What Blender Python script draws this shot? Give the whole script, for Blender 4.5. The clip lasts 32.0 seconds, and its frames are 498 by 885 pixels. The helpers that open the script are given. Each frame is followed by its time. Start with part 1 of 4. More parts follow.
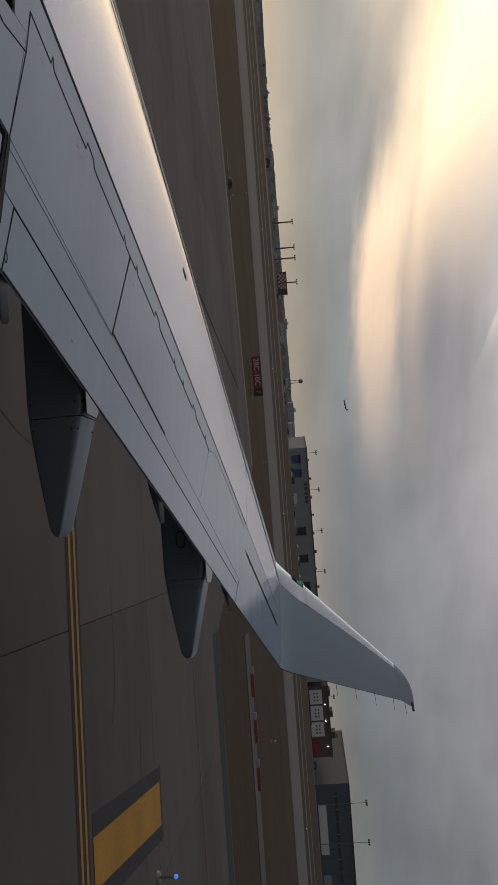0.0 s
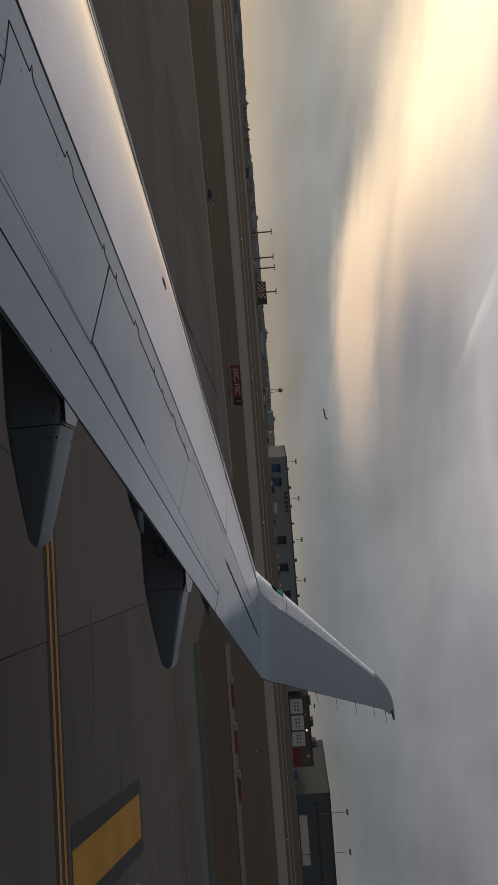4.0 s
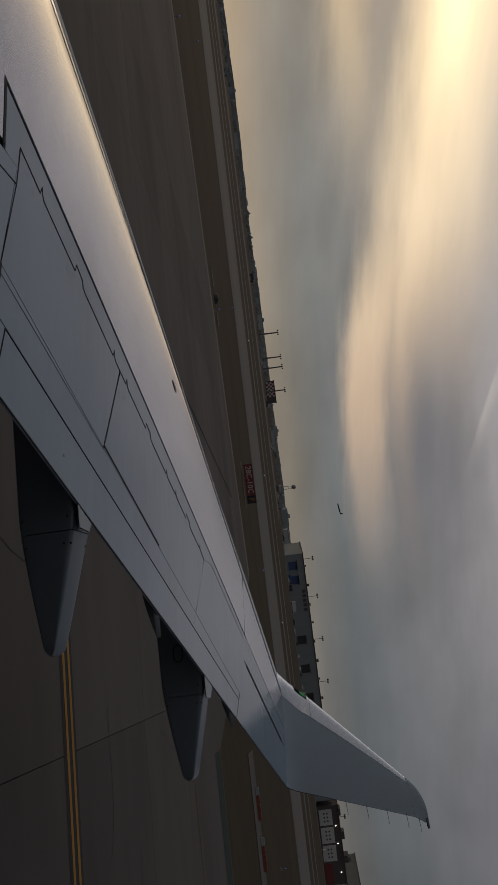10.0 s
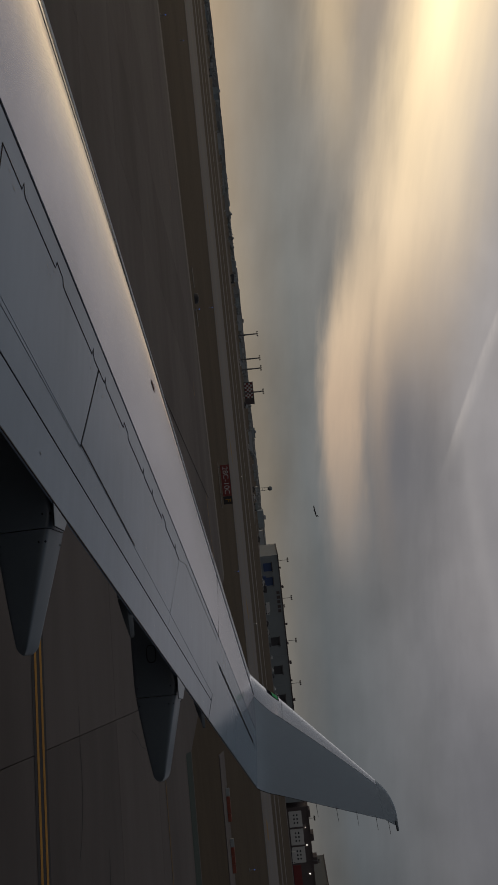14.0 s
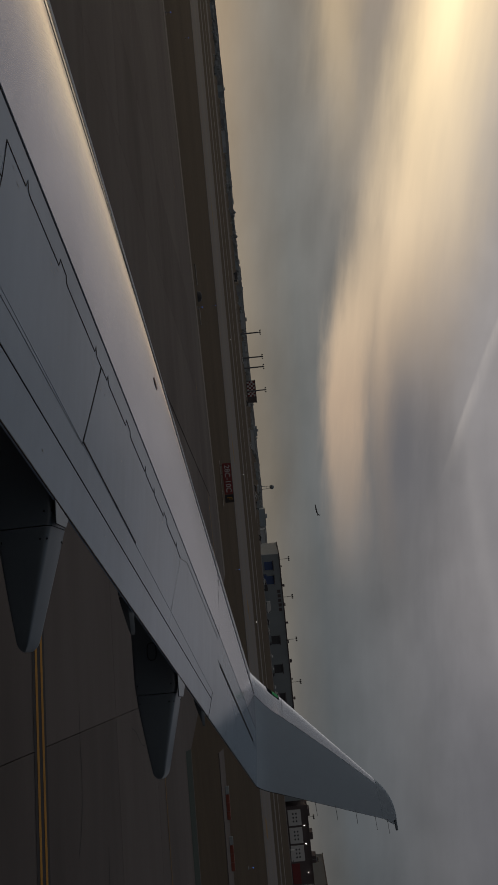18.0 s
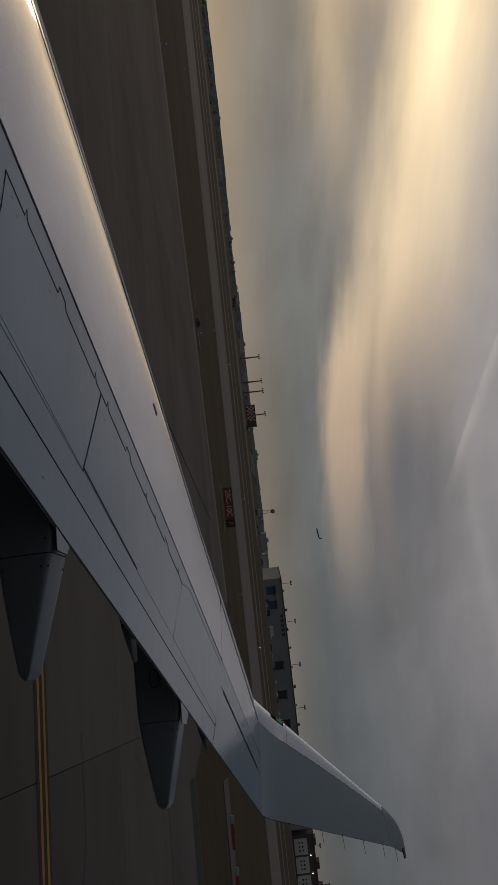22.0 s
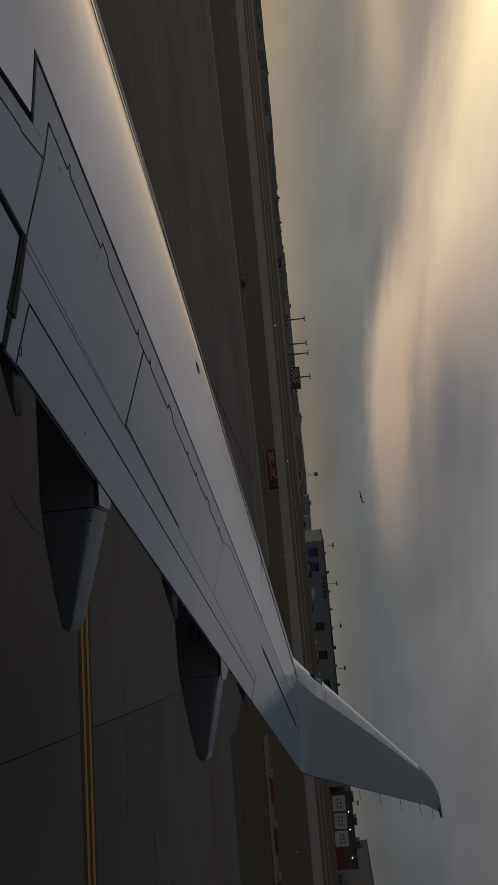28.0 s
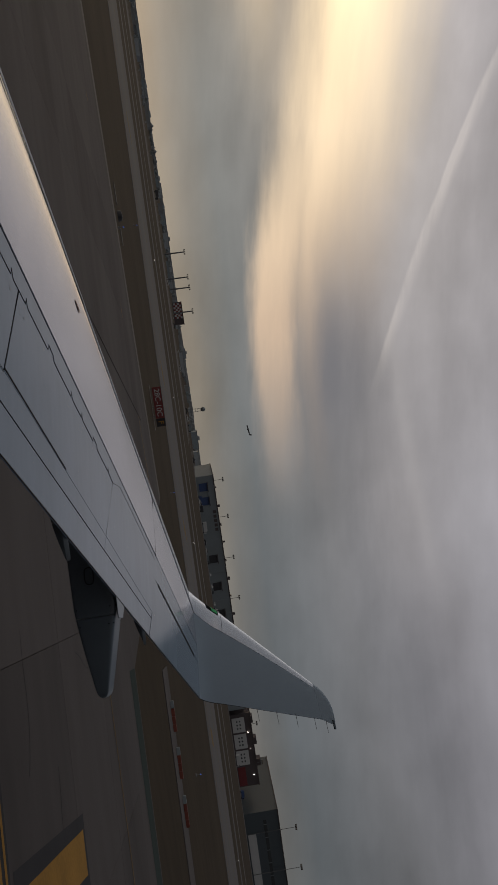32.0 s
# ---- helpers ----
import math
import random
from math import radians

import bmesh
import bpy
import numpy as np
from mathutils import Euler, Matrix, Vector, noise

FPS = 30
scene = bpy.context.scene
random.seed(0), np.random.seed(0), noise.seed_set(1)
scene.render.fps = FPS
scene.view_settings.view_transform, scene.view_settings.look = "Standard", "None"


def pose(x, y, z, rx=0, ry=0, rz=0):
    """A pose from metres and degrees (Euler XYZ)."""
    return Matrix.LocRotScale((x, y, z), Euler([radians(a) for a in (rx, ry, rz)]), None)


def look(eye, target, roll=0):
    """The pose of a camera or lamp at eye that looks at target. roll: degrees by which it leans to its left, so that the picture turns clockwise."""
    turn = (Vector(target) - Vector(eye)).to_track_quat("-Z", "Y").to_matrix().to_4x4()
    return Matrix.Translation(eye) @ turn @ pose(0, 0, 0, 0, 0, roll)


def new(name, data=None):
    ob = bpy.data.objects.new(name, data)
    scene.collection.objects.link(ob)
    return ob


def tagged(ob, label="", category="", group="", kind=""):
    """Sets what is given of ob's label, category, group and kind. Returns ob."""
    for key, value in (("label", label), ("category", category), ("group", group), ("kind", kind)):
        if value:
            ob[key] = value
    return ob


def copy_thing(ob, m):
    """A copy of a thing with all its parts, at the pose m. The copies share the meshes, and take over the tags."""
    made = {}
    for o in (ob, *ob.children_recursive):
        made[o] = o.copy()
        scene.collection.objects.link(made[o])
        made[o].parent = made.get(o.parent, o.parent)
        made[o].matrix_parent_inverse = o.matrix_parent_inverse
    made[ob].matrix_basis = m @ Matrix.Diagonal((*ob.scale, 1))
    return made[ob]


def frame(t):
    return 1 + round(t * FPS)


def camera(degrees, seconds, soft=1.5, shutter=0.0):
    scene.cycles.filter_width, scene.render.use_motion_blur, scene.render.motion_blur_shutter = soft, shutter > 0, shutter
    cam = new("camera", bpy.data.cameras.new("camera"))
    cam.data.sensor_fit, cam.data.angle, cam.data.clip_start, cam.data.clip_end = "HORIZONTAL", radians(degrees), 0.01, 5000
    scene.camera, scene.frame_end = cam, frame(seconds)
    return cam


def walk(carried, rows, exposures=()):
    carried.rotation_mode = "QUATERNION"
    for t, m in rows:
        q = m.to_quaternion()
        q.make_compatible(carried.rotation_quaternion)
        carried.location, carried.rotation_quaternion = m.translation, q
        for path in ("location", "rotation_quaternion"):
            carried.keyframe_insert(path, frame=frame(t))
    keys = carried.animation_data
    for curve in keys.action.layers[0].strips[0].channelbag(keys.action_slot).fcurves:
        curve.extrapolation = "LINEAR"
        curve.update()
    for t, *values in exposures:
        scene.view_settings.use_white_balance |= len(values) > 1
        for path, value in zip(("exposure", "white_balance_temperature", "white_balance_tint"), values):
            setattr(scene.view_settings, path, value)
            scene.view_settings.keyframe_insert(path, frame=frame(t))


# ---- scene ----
# The place: the right wing of a parked-still airliner seen from a cabin window, over an airfield.
# World: y abeam of the window, x aft, z up; the eye sits 3.6 m over the pavement.
cam = camera(34.0, 32.0, soft=1.5)
PATH = [
    (0, -0.004, -0.003, 3.597, 54.94, -84.61, 28.05),
    (0.5, -0.003, -0.003, 3.597, 57.51, -84.77, 25.20),
    (1, -0.002, -0.002, 3.597, 53.14, -84.30, 30.56),
    (1.5, -0.001, -0.001, 3.597, 56.15, -84.41, 27.82),
    (2, -0.002, -0.002, 3.597, 57.55, -85.24, 25.74),
    (2.5, -0.001, -0.001, 3.597, 61.90, -85.09, 21.48),
    (3, 0.000, -0.000, 3.598, 62.67, -85.08, 21.06),
    (3.5, -0.001, -0.001, 3.597, 68.73, -85.23, 14.48),
    (5.5, -0.003, -0.004, 3.598, 80.71, -84.84, 5.24),
    (6, -0.004, -0.005, 3.598, 84.88, -84.78, 1.54),
    (6.5, -0.004, -0.005, 3.598, 84.89, -84.40, 2.53),
    (7, -0.003, -0.004, 3.598, 86.70, -84.12, 1.47),
    (7.5, -0.003, -0.004, 3.599, 88.60, -83.87, 0.50),
    (8, -0.003, -0.005, 3.599, 86.77, -83.68, 3.17),
    (8.5, -0.003, -0.004, 3.599, 85.36, -83.65, 4.73),
    (9, -0.002, -0.004, 3.599, 83.07, -83.38, 7.35),
    (9.5, 0.001, -0.001, 3.600, 76.67, -82.53, 14.21),
    (10, 0.001, -0.001, 3.600, 75.27, -82.64, 15.21),
    (10.5, 0.001, -0.001, 3.599, 77.24, -82.96, 13.42),
    (11, 0.001, -0.001, 3.599, 79.86, -82.98, 10.78),
    (11.5, -0.000, -0.002, 3.599, 83.25, -83.71, 6.66),
    (12, -0.001, -0.002, 3.599, 85.61, -83.85, 4.44),
    (12.5, -0.001, -0.001, 3.599, 85.16, -83.83, 5.05),
    (13, -0.000, -0.000, 3.600, 87.30, -84.11, 2.68),
    (13.5, -0.003, -0.002, 3.599, 87.97, -84.21, 2.00),
    (14, -0.004, -0.004, 3.598, 87.35, -84.02, 3.11),
    (14.5, -0.006, -0.005, 3.597, 88.40, -84.33, 2.30),
    (16.5, -0.004, -0.003, 3.597, 94.27, -84.84, -3.32),
    (17, -0.004, -0.003, 3.598, 94.52, -84.58, -3.76),
    (17.5, -0.005, -0.004, 3.598, 89.11, -84.44, 1.51),
    (18, -0.005, -0.004, 3.598, 85.58, -84.44, 4.78),
    (18.5, -0.004, -0.004, 3.599, 83.92, -84.34, 6.67),
    (19, -0.004, -0.003, 3.599, 84.82, -83.63, 6.79),
    (19.5, -0.004, -0.003, 3.599, 84.03, -83.35, 8.45),
    (20, -0.002, -0.002, 3.599, 81.27, -82.50, 12.36),
    (20.5, -0.003, -0.003, 3.598, 81.59, -82.69, 11.90),
    (21, -0.003, -0.003, 3.598, 84.12, -82.79, 8.83),
    (21.5, -0.002, -0.003, 3.598, 87.02, -83.28, 5.51),
    (22, -0.003, -0.003, 3.597, 87.59, -83.64, 4.48),
    (22.5, -0.004, -0.004, 3.597, 87.04, -83.54, 4.57),
    (23, -0.006, -0.004, 3.597, 87.52, -84.00, 4.00),
    (23.5, -0.006, -0.004, 3.597, 88.62, -83.64, 3.35),
    (24, -0.004, -0.003, 3.598, 91.22, -83.93, 0.33),
    (24.5, -0.003, -0.002, 3.597, 93.71, -84.22, -2.85),
    (26.5, 0.010, 0.013, 3.601, 86.36, -84.59, 5.27),
    (27, 0.012, 0.015, 3.602, 68.74, -84.63, 22.42),
    (27.5, 0.015, 0.016, 3.605, 59.90, -83.63, 31.36),
    (28, 0.017, 0.018, 3.608, 56.89, -83.38, 32.69),
    (28.5, 0.017, 0.016, 3.611, 64.13, -83.27, 24.43),
    (29, 0.014, 0.012, 3.612, 69.42, -83.95, 18.57),
    (29.5, 0.014, 0.012, 3.612, 86.25, -85.22, 0.59),
    (30, 0.013, 0.012, 3.612, 110.66, -85.04, -24.26),
    (30.5, 0.013, 0.012, 3.611, 109.42, -84.55, -23.25),
    (31, 0.013, 0.013, 3.611, 105.08, -83.65, -19.11),
    (31.5, 0.013, 0.013, 3.610, 111.69, -82.51, -26.27),
    (32, 0.012, 0.012, 3.609, 114.85, -81.09, -30.24),
]
walk(cam, [(t, pose(x, y, z, a, b, c)) for t, x, y, z, a, b, c in PATH],
     [(0.0, 0.88), (2.0, 0.94), (3.0, 0.76), (3.5, 0.72), (6.0, 0.41), (7.0, 0.4), (8.0, 0.04), (9.0, 0.14), (11.0, 0.12), (13.0, 0.06), (17.0, -0.07), (18.0, -0.12), (20.0, -0.04), (23.0, -0.1), (28.0, -0.14), (29.0, 0.18), (30.0, 0.42), (31.0, 0.33), (32.0, 0.32)])

SUN_AZ, SUN_EL = radians(-34), radians(10.5)


# ---- world: low sun behind streaky overcast ----
def sky_world():
    w = bpy.data.worlds.new("overcast_evening")
    scene.world = w
    w.use_nodes = True
    nt = w.node_tree
    nt.nodes.clear()

    def M(op, *a):
        n = nt.nodes.new("ShaderNodeMath")
        n.operation = op
        for i, x in enumerate(a):
            if isinstance(x, (int, float)):
                n.inputs[i].default_value = x
            else:
                nt.links.new(x, n.inputs[i])
        return n.outputs[0]

    def smooth(x, a, b, lo=0.0, hi=1.0):
        n = nt.nodes.new("ShaderNodeMapRange")
        n.interpolation_type = "SMOOTHSTEP"
        nt.links.new(x, n.inputs[0])
        for i, v in enumerate((a, b, lo, hi)):
            n.inputs[i + 1].default_value = v
        return n.outputs[0]

    def ramp(x, stops):
        n = nt.nodes.new("ShaderNodeValToRGB")
        e = n.color_ramp.elements
        for k, (p, c) in enumerate(stops):
            q = e[k] if k < 2 else e.new(p)
            q.position, q.color = p, (*c, 1)
        nt.links.new(x, n.inputs[0])
        return n.outputs[0]

    def mix(f, a, b, mode="MIX"):
        n = nt.nodes.new("ShaderNodeMix")
        n.data_type, n.blend_type = "RGBA", mode
        for s, x in ((n.inputs[0], f), (n.inputs[6], a), (n.inputs[7], b)):
            if isinstance(x, (int, float)):
                s.default_value = x
            elif isinstance(x, tuple):
                s.default_value = (*x, 1)
            else:
                nt.links.new(x, s)
        return n.outputs[2]

    tc = nt.nodes.new("ShaderNodeTexCoord")
    sp = nt.nodes.new("ShaderNodeSeparateXYZ")
    nt.links.new(tc.outputs["Generated"], sp.inputs[0])
    deg = 180 / math.pi
    az = M("MULTIPLY", M("ARCTAN2", sp.outputs[0], sp.outputs[1]), deg)
    el = M("MULTIPLY", M("ARCSINE", sp.outputs[2]), deg)

    def noise_at(sx, sy, scale, detail=4.0, rough=0.55, shear=0.0, z=0.0):
        c = nt.nodes.new("ShaderNodeCombineXYZ")
        nt.links.new(M("MULTIPLY", az, sx), c.inputs[0])
        nt.links.new(M("MULTIPLY", M("ADD", el, M("MULTIPLY", az, shear)), sy), c.inputs[1])
        c.inputs[2].default_value = z
        n = nt.nodes.new("ShaderNodeTexNoise")
        n.inputs["Scale"].default_value = scale
        n.inputs["Detail"].default_value = detail
        n.inputs["Roughness"].default_value = rough
        nt.links.new(c.outputs[0], n.inputs["Vector"])
        return M("SUBTRACT", n.outputs[0], 0.5)

    wisps = noise_at(0.05, 0.30, 1.0, 5, 0.6, 0.13, 3.1)
    broad = noise_at(0.06, 0.13, 1.0, 3, 0.5, 0.15, 7.7)
    mottle = noise_at(0.11, 0.16, 1.0, 5, 0.55, 0.1, 12.4)
    fine = noise_at(0.12, 0.9, 1.0, 4, 0.6, 0.16, 1.3)

    # grey layers from the horizon up
    elw = M("ADD", el, M("MULTIPLY", broad, 2.6))
    low = ramp(M("DIVIDE", elw, 60.0), [
        (0.0, (0.21, 0.194, 0.165)), (0.011, (0.195, 0.182, 0.158)), (0.032, (0.156, 0.158, 0.154)),
        (0.062, (0.136, 0.149, 0.158)), (0.15, (0.181, 0.180, 0.184)), (0.24, (0.234, 0.227, 0.239)),
        (0.335, (0.254, 0.248, 0.267)), (0.42, (0.165, 0.165, 0.182)), (0.65, (0.125, 0.138, 0.160)), (1.0, (0.105, 0.12, 0.145))])
    side = smooth(az, -30, 32, 1.16, 0.66)
    away = smooth(M("ABSOLUTE", M("ADD", az, 26.0)), 60, 170, 1.0, 0.72)
    tone = M("MULTIPLY", side, away)
    tone = M("MULTIPLY", tone, M("ADD", 1.0, M("ADD", M("MULTIPLY", broad, 0.80), M("ADD", M("MULTIPLY", wisps, 0.45), M("MULTIPLY", mottle, 0.6)))))
    sky = mix(1.0, low, tone, "MULTIPLY")
    # bluer towards the darker side
    sky = mix(smooth(az, -14, 26, 0.0, 0.9), sky, mix(1.0, sky, (0.93, 0.985, 1.09), "MULTIPLY"))

    # lit cloud in two streaks that fall away from the sun
    def bell(x, c, w):
        q = M("DIVIDE", M("SUBTRACT", x, c), w)
        return M("EXPONENT", M("MULTIPLY", M("MULTIPLY", q, q), -1.0))

    elc = M("ADD", el, M("ADD", M("MULTIPLY", wisps, 3.4), M("MULTIPLY", fine, 0.22)))
    d1 = M("SUBTRACT", elc, M("ADD", 12.9, M("MULTIPLY", M("ADD", az, 25.5), -0.215)))
    lobe1 = M("MULTIPLY", smooth(d1, -3.8, 0.5), smooth(M("MULTIPLY", d1, smooth(az, -42, -27, 1.5, 1.0)), 0.6, 8.2, 1.0, 0.0))
    lobe1 = M("MULTIPLY", lobe1, M("MULTIPLY", M("MULTIPLY", smooth(az, -16, 4, 1.0, 0.0), smooth(az, -75, -45)), M("ADD", 0.97, M("MULTIPLY", fine, 0.30))))
    d2 = M("SUBTRACT", elc, M("ADD", 4.75, M("MULTIPLY", M("EXPONENT", M("MULTIPLY", M("ADD", az, 7.5), -1 / 13.0)), 2.35)))
    lobe2 = M("MULTIPLY", smooth(d2, -1.8, 0.0), smooth(d2, 0.3, 2.2, 1.0, 0.0))
    # a fainter second filament runs beside the first
    lobe2 = M("MAXIMUM", lobe2, M("MULTIPLY", bell(d2, M("ADD", 2.5, M("MULTIPLY", broad, 1.6)), 0.9), 0.42))
    lobe2 = M("MULTIPLY", lobe2, M("MULTIPLY", smooth(az, -15, -7), smooth(az, -4, 12, 1.0, 0.0)))
    lobe2 = M("MULTIPLY", lobe2, M("ADD", 0.95, M("MULTIPLY", fine, 0.4)))
    warm = ramp(M("DIVIDE", M("ADD", az, 40.0), 60.0), [
        (0.0, (1.4, 0.93, 0.53)), (0.17, (0.97, 0.77, 0.50)), (0.25, (0.94, 0.76, 0.50)), (0.42, (0.83, 0.67, 0.475)), (0.62, (0.59, 0.445, 0.325)), (1.0, (0.42, 0.31, 0.24))])
    sky = mix(M("MULTIPLY", lobe1, 0.93), sky, warm)
    sky = mix(M("MULTIPLY", lobe2, 0.80), sky, warm)
    # dull glow below the bright streak, beside the sun
    side_glow = M("MULTIPLY", bell(az, -29.0, 9.0), bell(elc, 7.7, 1.5))
    sky = mix(side_glow, sky, (0.28, 0.205, 0.105), "ADD")
    # glow close round the hidden sun
    along = M("ADD", el, M("ADD", M("MULTIPLY", M("ADD", az, 26.0), 0.16), M("MULTIPLY", wisps, 1.6)))
    glow = M("MULTIPLY", bell(az, -28.5, 5.0), bell(along, 14.0, 1.3))
    sky = mix(glow, sky, (0.34, 0.27, 0.16), "ADD")
    # extra glow out of view, added to brighten the slat's reflection
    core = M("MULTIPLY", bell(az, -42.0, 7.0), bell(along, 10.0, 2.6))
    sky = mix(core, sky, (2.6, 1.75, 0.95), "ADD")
    haze = M("MULTIPLY", bell(az, -24.0, 13.0), bell(el, 15.5, 3.5))
    sky = mix(haze, sky, (0.10, 0.085, 0.05), "ADD")
    # unseen bright patch ahead of the wing, added to light forward-facing edges
    fill_ahead = M("MULTIPLY", bell(az, -105.0, 35.0), bell(elc, 14.0, 15.0))
    sky = mix(fill_ahead, sky, (0.20, 0.185, 0.165), "ADD")
    # unseen bright patch high above the sun, added to light the winglet edge
    fill_high = M("MULTIPLY", bell(az, -45.0, 65.0), bell(el, 60.0, 17.0))
    sky = mix(fill_high, sky, (0.35, 0.345, 0.345), "ADD")
    # unseen dark patch above the sun, added to darken the slat's reflection
    unseen_dark = M("MULTIPLY", bell(az, -46.0, 15.0), bell(elc, 23.0, 6.0))
    sky = mix(M("MULTIPLY", unseen_dark, 0.6), sky, (0.115, 0.115, 0.135))
    # dark cloud mass over the thin end of the band
    mass = M("MULTIPLY", bell(M("ADD", az, M("MULTIPLY", broad, 7.0)), 1.8, 6.0), bell(M("ADD", elc, M("MULTIPLY", az, 0.16)), 10.3, 2.1))
    sky = mix(M("MULTIPLY", mass, 0.88), sky, (0.128, 0.131, 0.150))
    # paler layer above the dark mass
    veil = M("MULTIPLY", smooth(el, 12.0, 17.0), smooth(M("ABSOLUTE", M("ADD", az, 2.0)), 16, 40, 1.0, 0.0))
    sky = mix(veil, sky, (0.055, 0.053, 0.054), "ADD")
    pale = M("MULTIPLY", bell(az, 12.0, 7.0), bell(elc, 13.2, 2.4))
    sky = mix(M("MULTIPLY", pale, 0.35), sky, (0.12, 0.11, 0.105), "ADD")
    # old contrail high up
    line = M("SUBTRACT", M("ADD", el, M("MULTIPLY", wisps, 0.7)), M("ADD", 14.4, M("MULTIPLY", M("ADD", az, 0.6), -0.44)))
    trail = M("MULTIPLY", smooth(line, -0.25, 0.0), smooth(line, 0.0, 0.8, 1.0, 0.0))
    trail = M("MULTIPLY", trail, M("MULTIPLY", smooth(az, -3, 5, 1.0, 0.0), smooth(az, -40, -22)))
    sky = mix(M("MULTIPLY", trail, M("ADD", 0.85, M("MULTIPLY", fine, 3.0))), sky, (0.085, 0.078, 0.07), "ADD")
    # its older part drifts on, nearly level
    drift = M("SUBTRACT", M("ADD", el, M("MULTIPLY", wisps, 1.2)), M("ADD", 14.5, M("MULTIPLY", az, 0.03)))
    drift = M("MULTIPLY", bell(drift, 0.0, 0.6), M("MULTIPLY", smooth(az, -3, 1), smooth(az, 10, 22, 1.0, 0.0)))
    sky = mix(drift, sky, (0.028, 0.027, 0.026), "ADD")
    # clear air above the cloud adds a little of its own light
    air = nt.nodes.new("ShaderNodeTexSky")
    air.sky_type, air.sun_disc = "NISHITA", False
    air.sun_elevation, air.sun_rotation = SUN_EL, SUN_AZ
    sky = mix(0.0015, sky, air.outputs[0])
    sky = mix(1.0, sky, (1.045, 1.0, 0.945), "MULTIPLY")
    bg = nt.nodes.new("ShaderNodeBackground")
    bg.inputs[1].default_value = 1.0
    nt.links.new(sky, bg.inputs[0])
    out = nt.nodes.new("ShaderNodeOutputWorld")
    nt.links.new(bg.outputs[0], out.inputs[0])


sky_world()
sun = bpy.data.lights.new("sun", "SUN")
sun.energy, sun.angle, sun.color = 0.045, radians(4), (1.0, 0.84, 0.62)
sun_ob = new("sun", sun)
to_sun = Vector((math.sin(SUN_AZ) * math.cos(SUN_EL), math.cos(SUN_AZ) * math.cos(SUN_EL), math.sin(SUN_EL)))
sun_ob.matrix_world = look(to_sun * 300 + Vector((0, 0, 20)), (0, 0, 20))


# ---- materials ----
def material(name, col, rough=0.6, metal=0.0, var=0.15, scale=1.0, bump=0.0, bump_scale=40.0, stretch=(1, 1, 1),
             col2=None, coat=0.0, detail_var=0.08, detail_scale=30.0, spec=0.5, per_piece=0.0, rough_var=0.0, turn=0.0):
    m = bpy.data.materials.new(name)
    m.use_nodes = True
    nt = m.node_tree
    b = nt.nodes["Principled BSDF"]
    tc = nt.nodes.new("ShaderNodeTexCoord")
    mp = nt.nodes.new("ShaderNodeMapping")
    mp.vector_type = "TEXTURE"
    mp.inputs["Scale"].default_value = [1 / s for s in stretch]
    mp.inputs["Rotation"].default_value = (0, 0, radians(-turn))
    geo = nt.nodes.new("ShaderNodeNewGeometry")
    nt.links.new(geo.outputs["Position"], mp.inputs[0])

    def noise_tex(s, d):
        n = nt.nodes.new("ShaderNodeTexNoise")
        n.inputs["Scale"].default_value, n.inputs["Detail"].default_value = s, d
        nt.links.new(mp.outputs[0], n.inputs["Vector"])
        return n.outputs[0]

    def M(op, a, c):
        n = nt.nodes.new("ShaderNodeMath")
        n.operation = op
        for i, x in enumerate((a, c)):
            if isinstance(x, (int, float)):
                n.inputs[i].default_value = x
            else:
                nt.links.new(x, n.inputs[i])
        return n.outputs[0]

    big, small = noise_tex(scale, 5), noise_tex(detail_scale, 3)
    f = M("ADD", 1.0, M("ADD", M("MULTIPLY", M("SUBTRACT", big, 0.5), var * 2.2), M("MULTIPLY", M("SUBTRACT", small, 0.5), detail_var * 2.2)))
    if per_piece:
        oi = nt.nodes.new("ShaderNodeObjectInfo")
        f = M("ADD", f, M("MULTIPLY", M("SUBTRACT", oi.outputs["Random"], 0.5), per_piece * 2))
    mx = nt.nodes.new("ShaderNodeMix")
    mx.data_type = "RGBA"
    mx.inputs[6].default_value = (*col, 1)
    mx.inputs[7].default_value = (*(col2 or col), 1)
    nt.links.new(big, mx.inputs[0])
    mu = nt.nodes.new("ShaderNodeMix")
    mu.data_type, mu.blend_type = "RGBA", "MULTIPLY"
    mu.inputs[0].default_value = 1.0
    nt.links.new(mx.outputs[2], mu.inputs[6])
    nt.links.new(f, mu.inputs[7])
    nt.links.new(mu.outputs[2], b.inputs["Base Color"])
    b.inputs["Metallic"].default_value = metal
    b.inputs["Specular IOR Level"].default_value = spec
    if coat:
        b.inputs["Coat Weight"].default_value, b.inputs["Coat Roughness"].default_value = coat, 0.12
    if rough_var:
        nt.links.new(M("ADD", rough, M("MULTIPLY", M("SUBTRACT", big, 0.5), rough_var * 2)), b.inputs["Roughness"])
    else:
        b.inputs["Roughness"].default_value = rough
    if bump:
        bp = nt.nodes.new("ShaderNodeBump")
        bp.inputs["Strength"].default_value, bp.inputs["Distance"].default_value = bump, 0.02
        nt.links.new(noise_tex(bump_scale, 4), bp.inputs["Height"])
        nt.links.new(bp.outputs[0], b.inputs["Normal"])
    return m


def glowing(name, col, strength):
    m = bpy.data.materials.new(name)
    m.use_nodes = True
    b = m.node_tree.nodes["Principled BSDF"]
    b.inputs["Base Color"].default_value = (*col, 1)
    b.inputs["Emission Color"].default_value = (*col, 1)
    b.inputs["Emission Strength"].default_value = strength
    return m


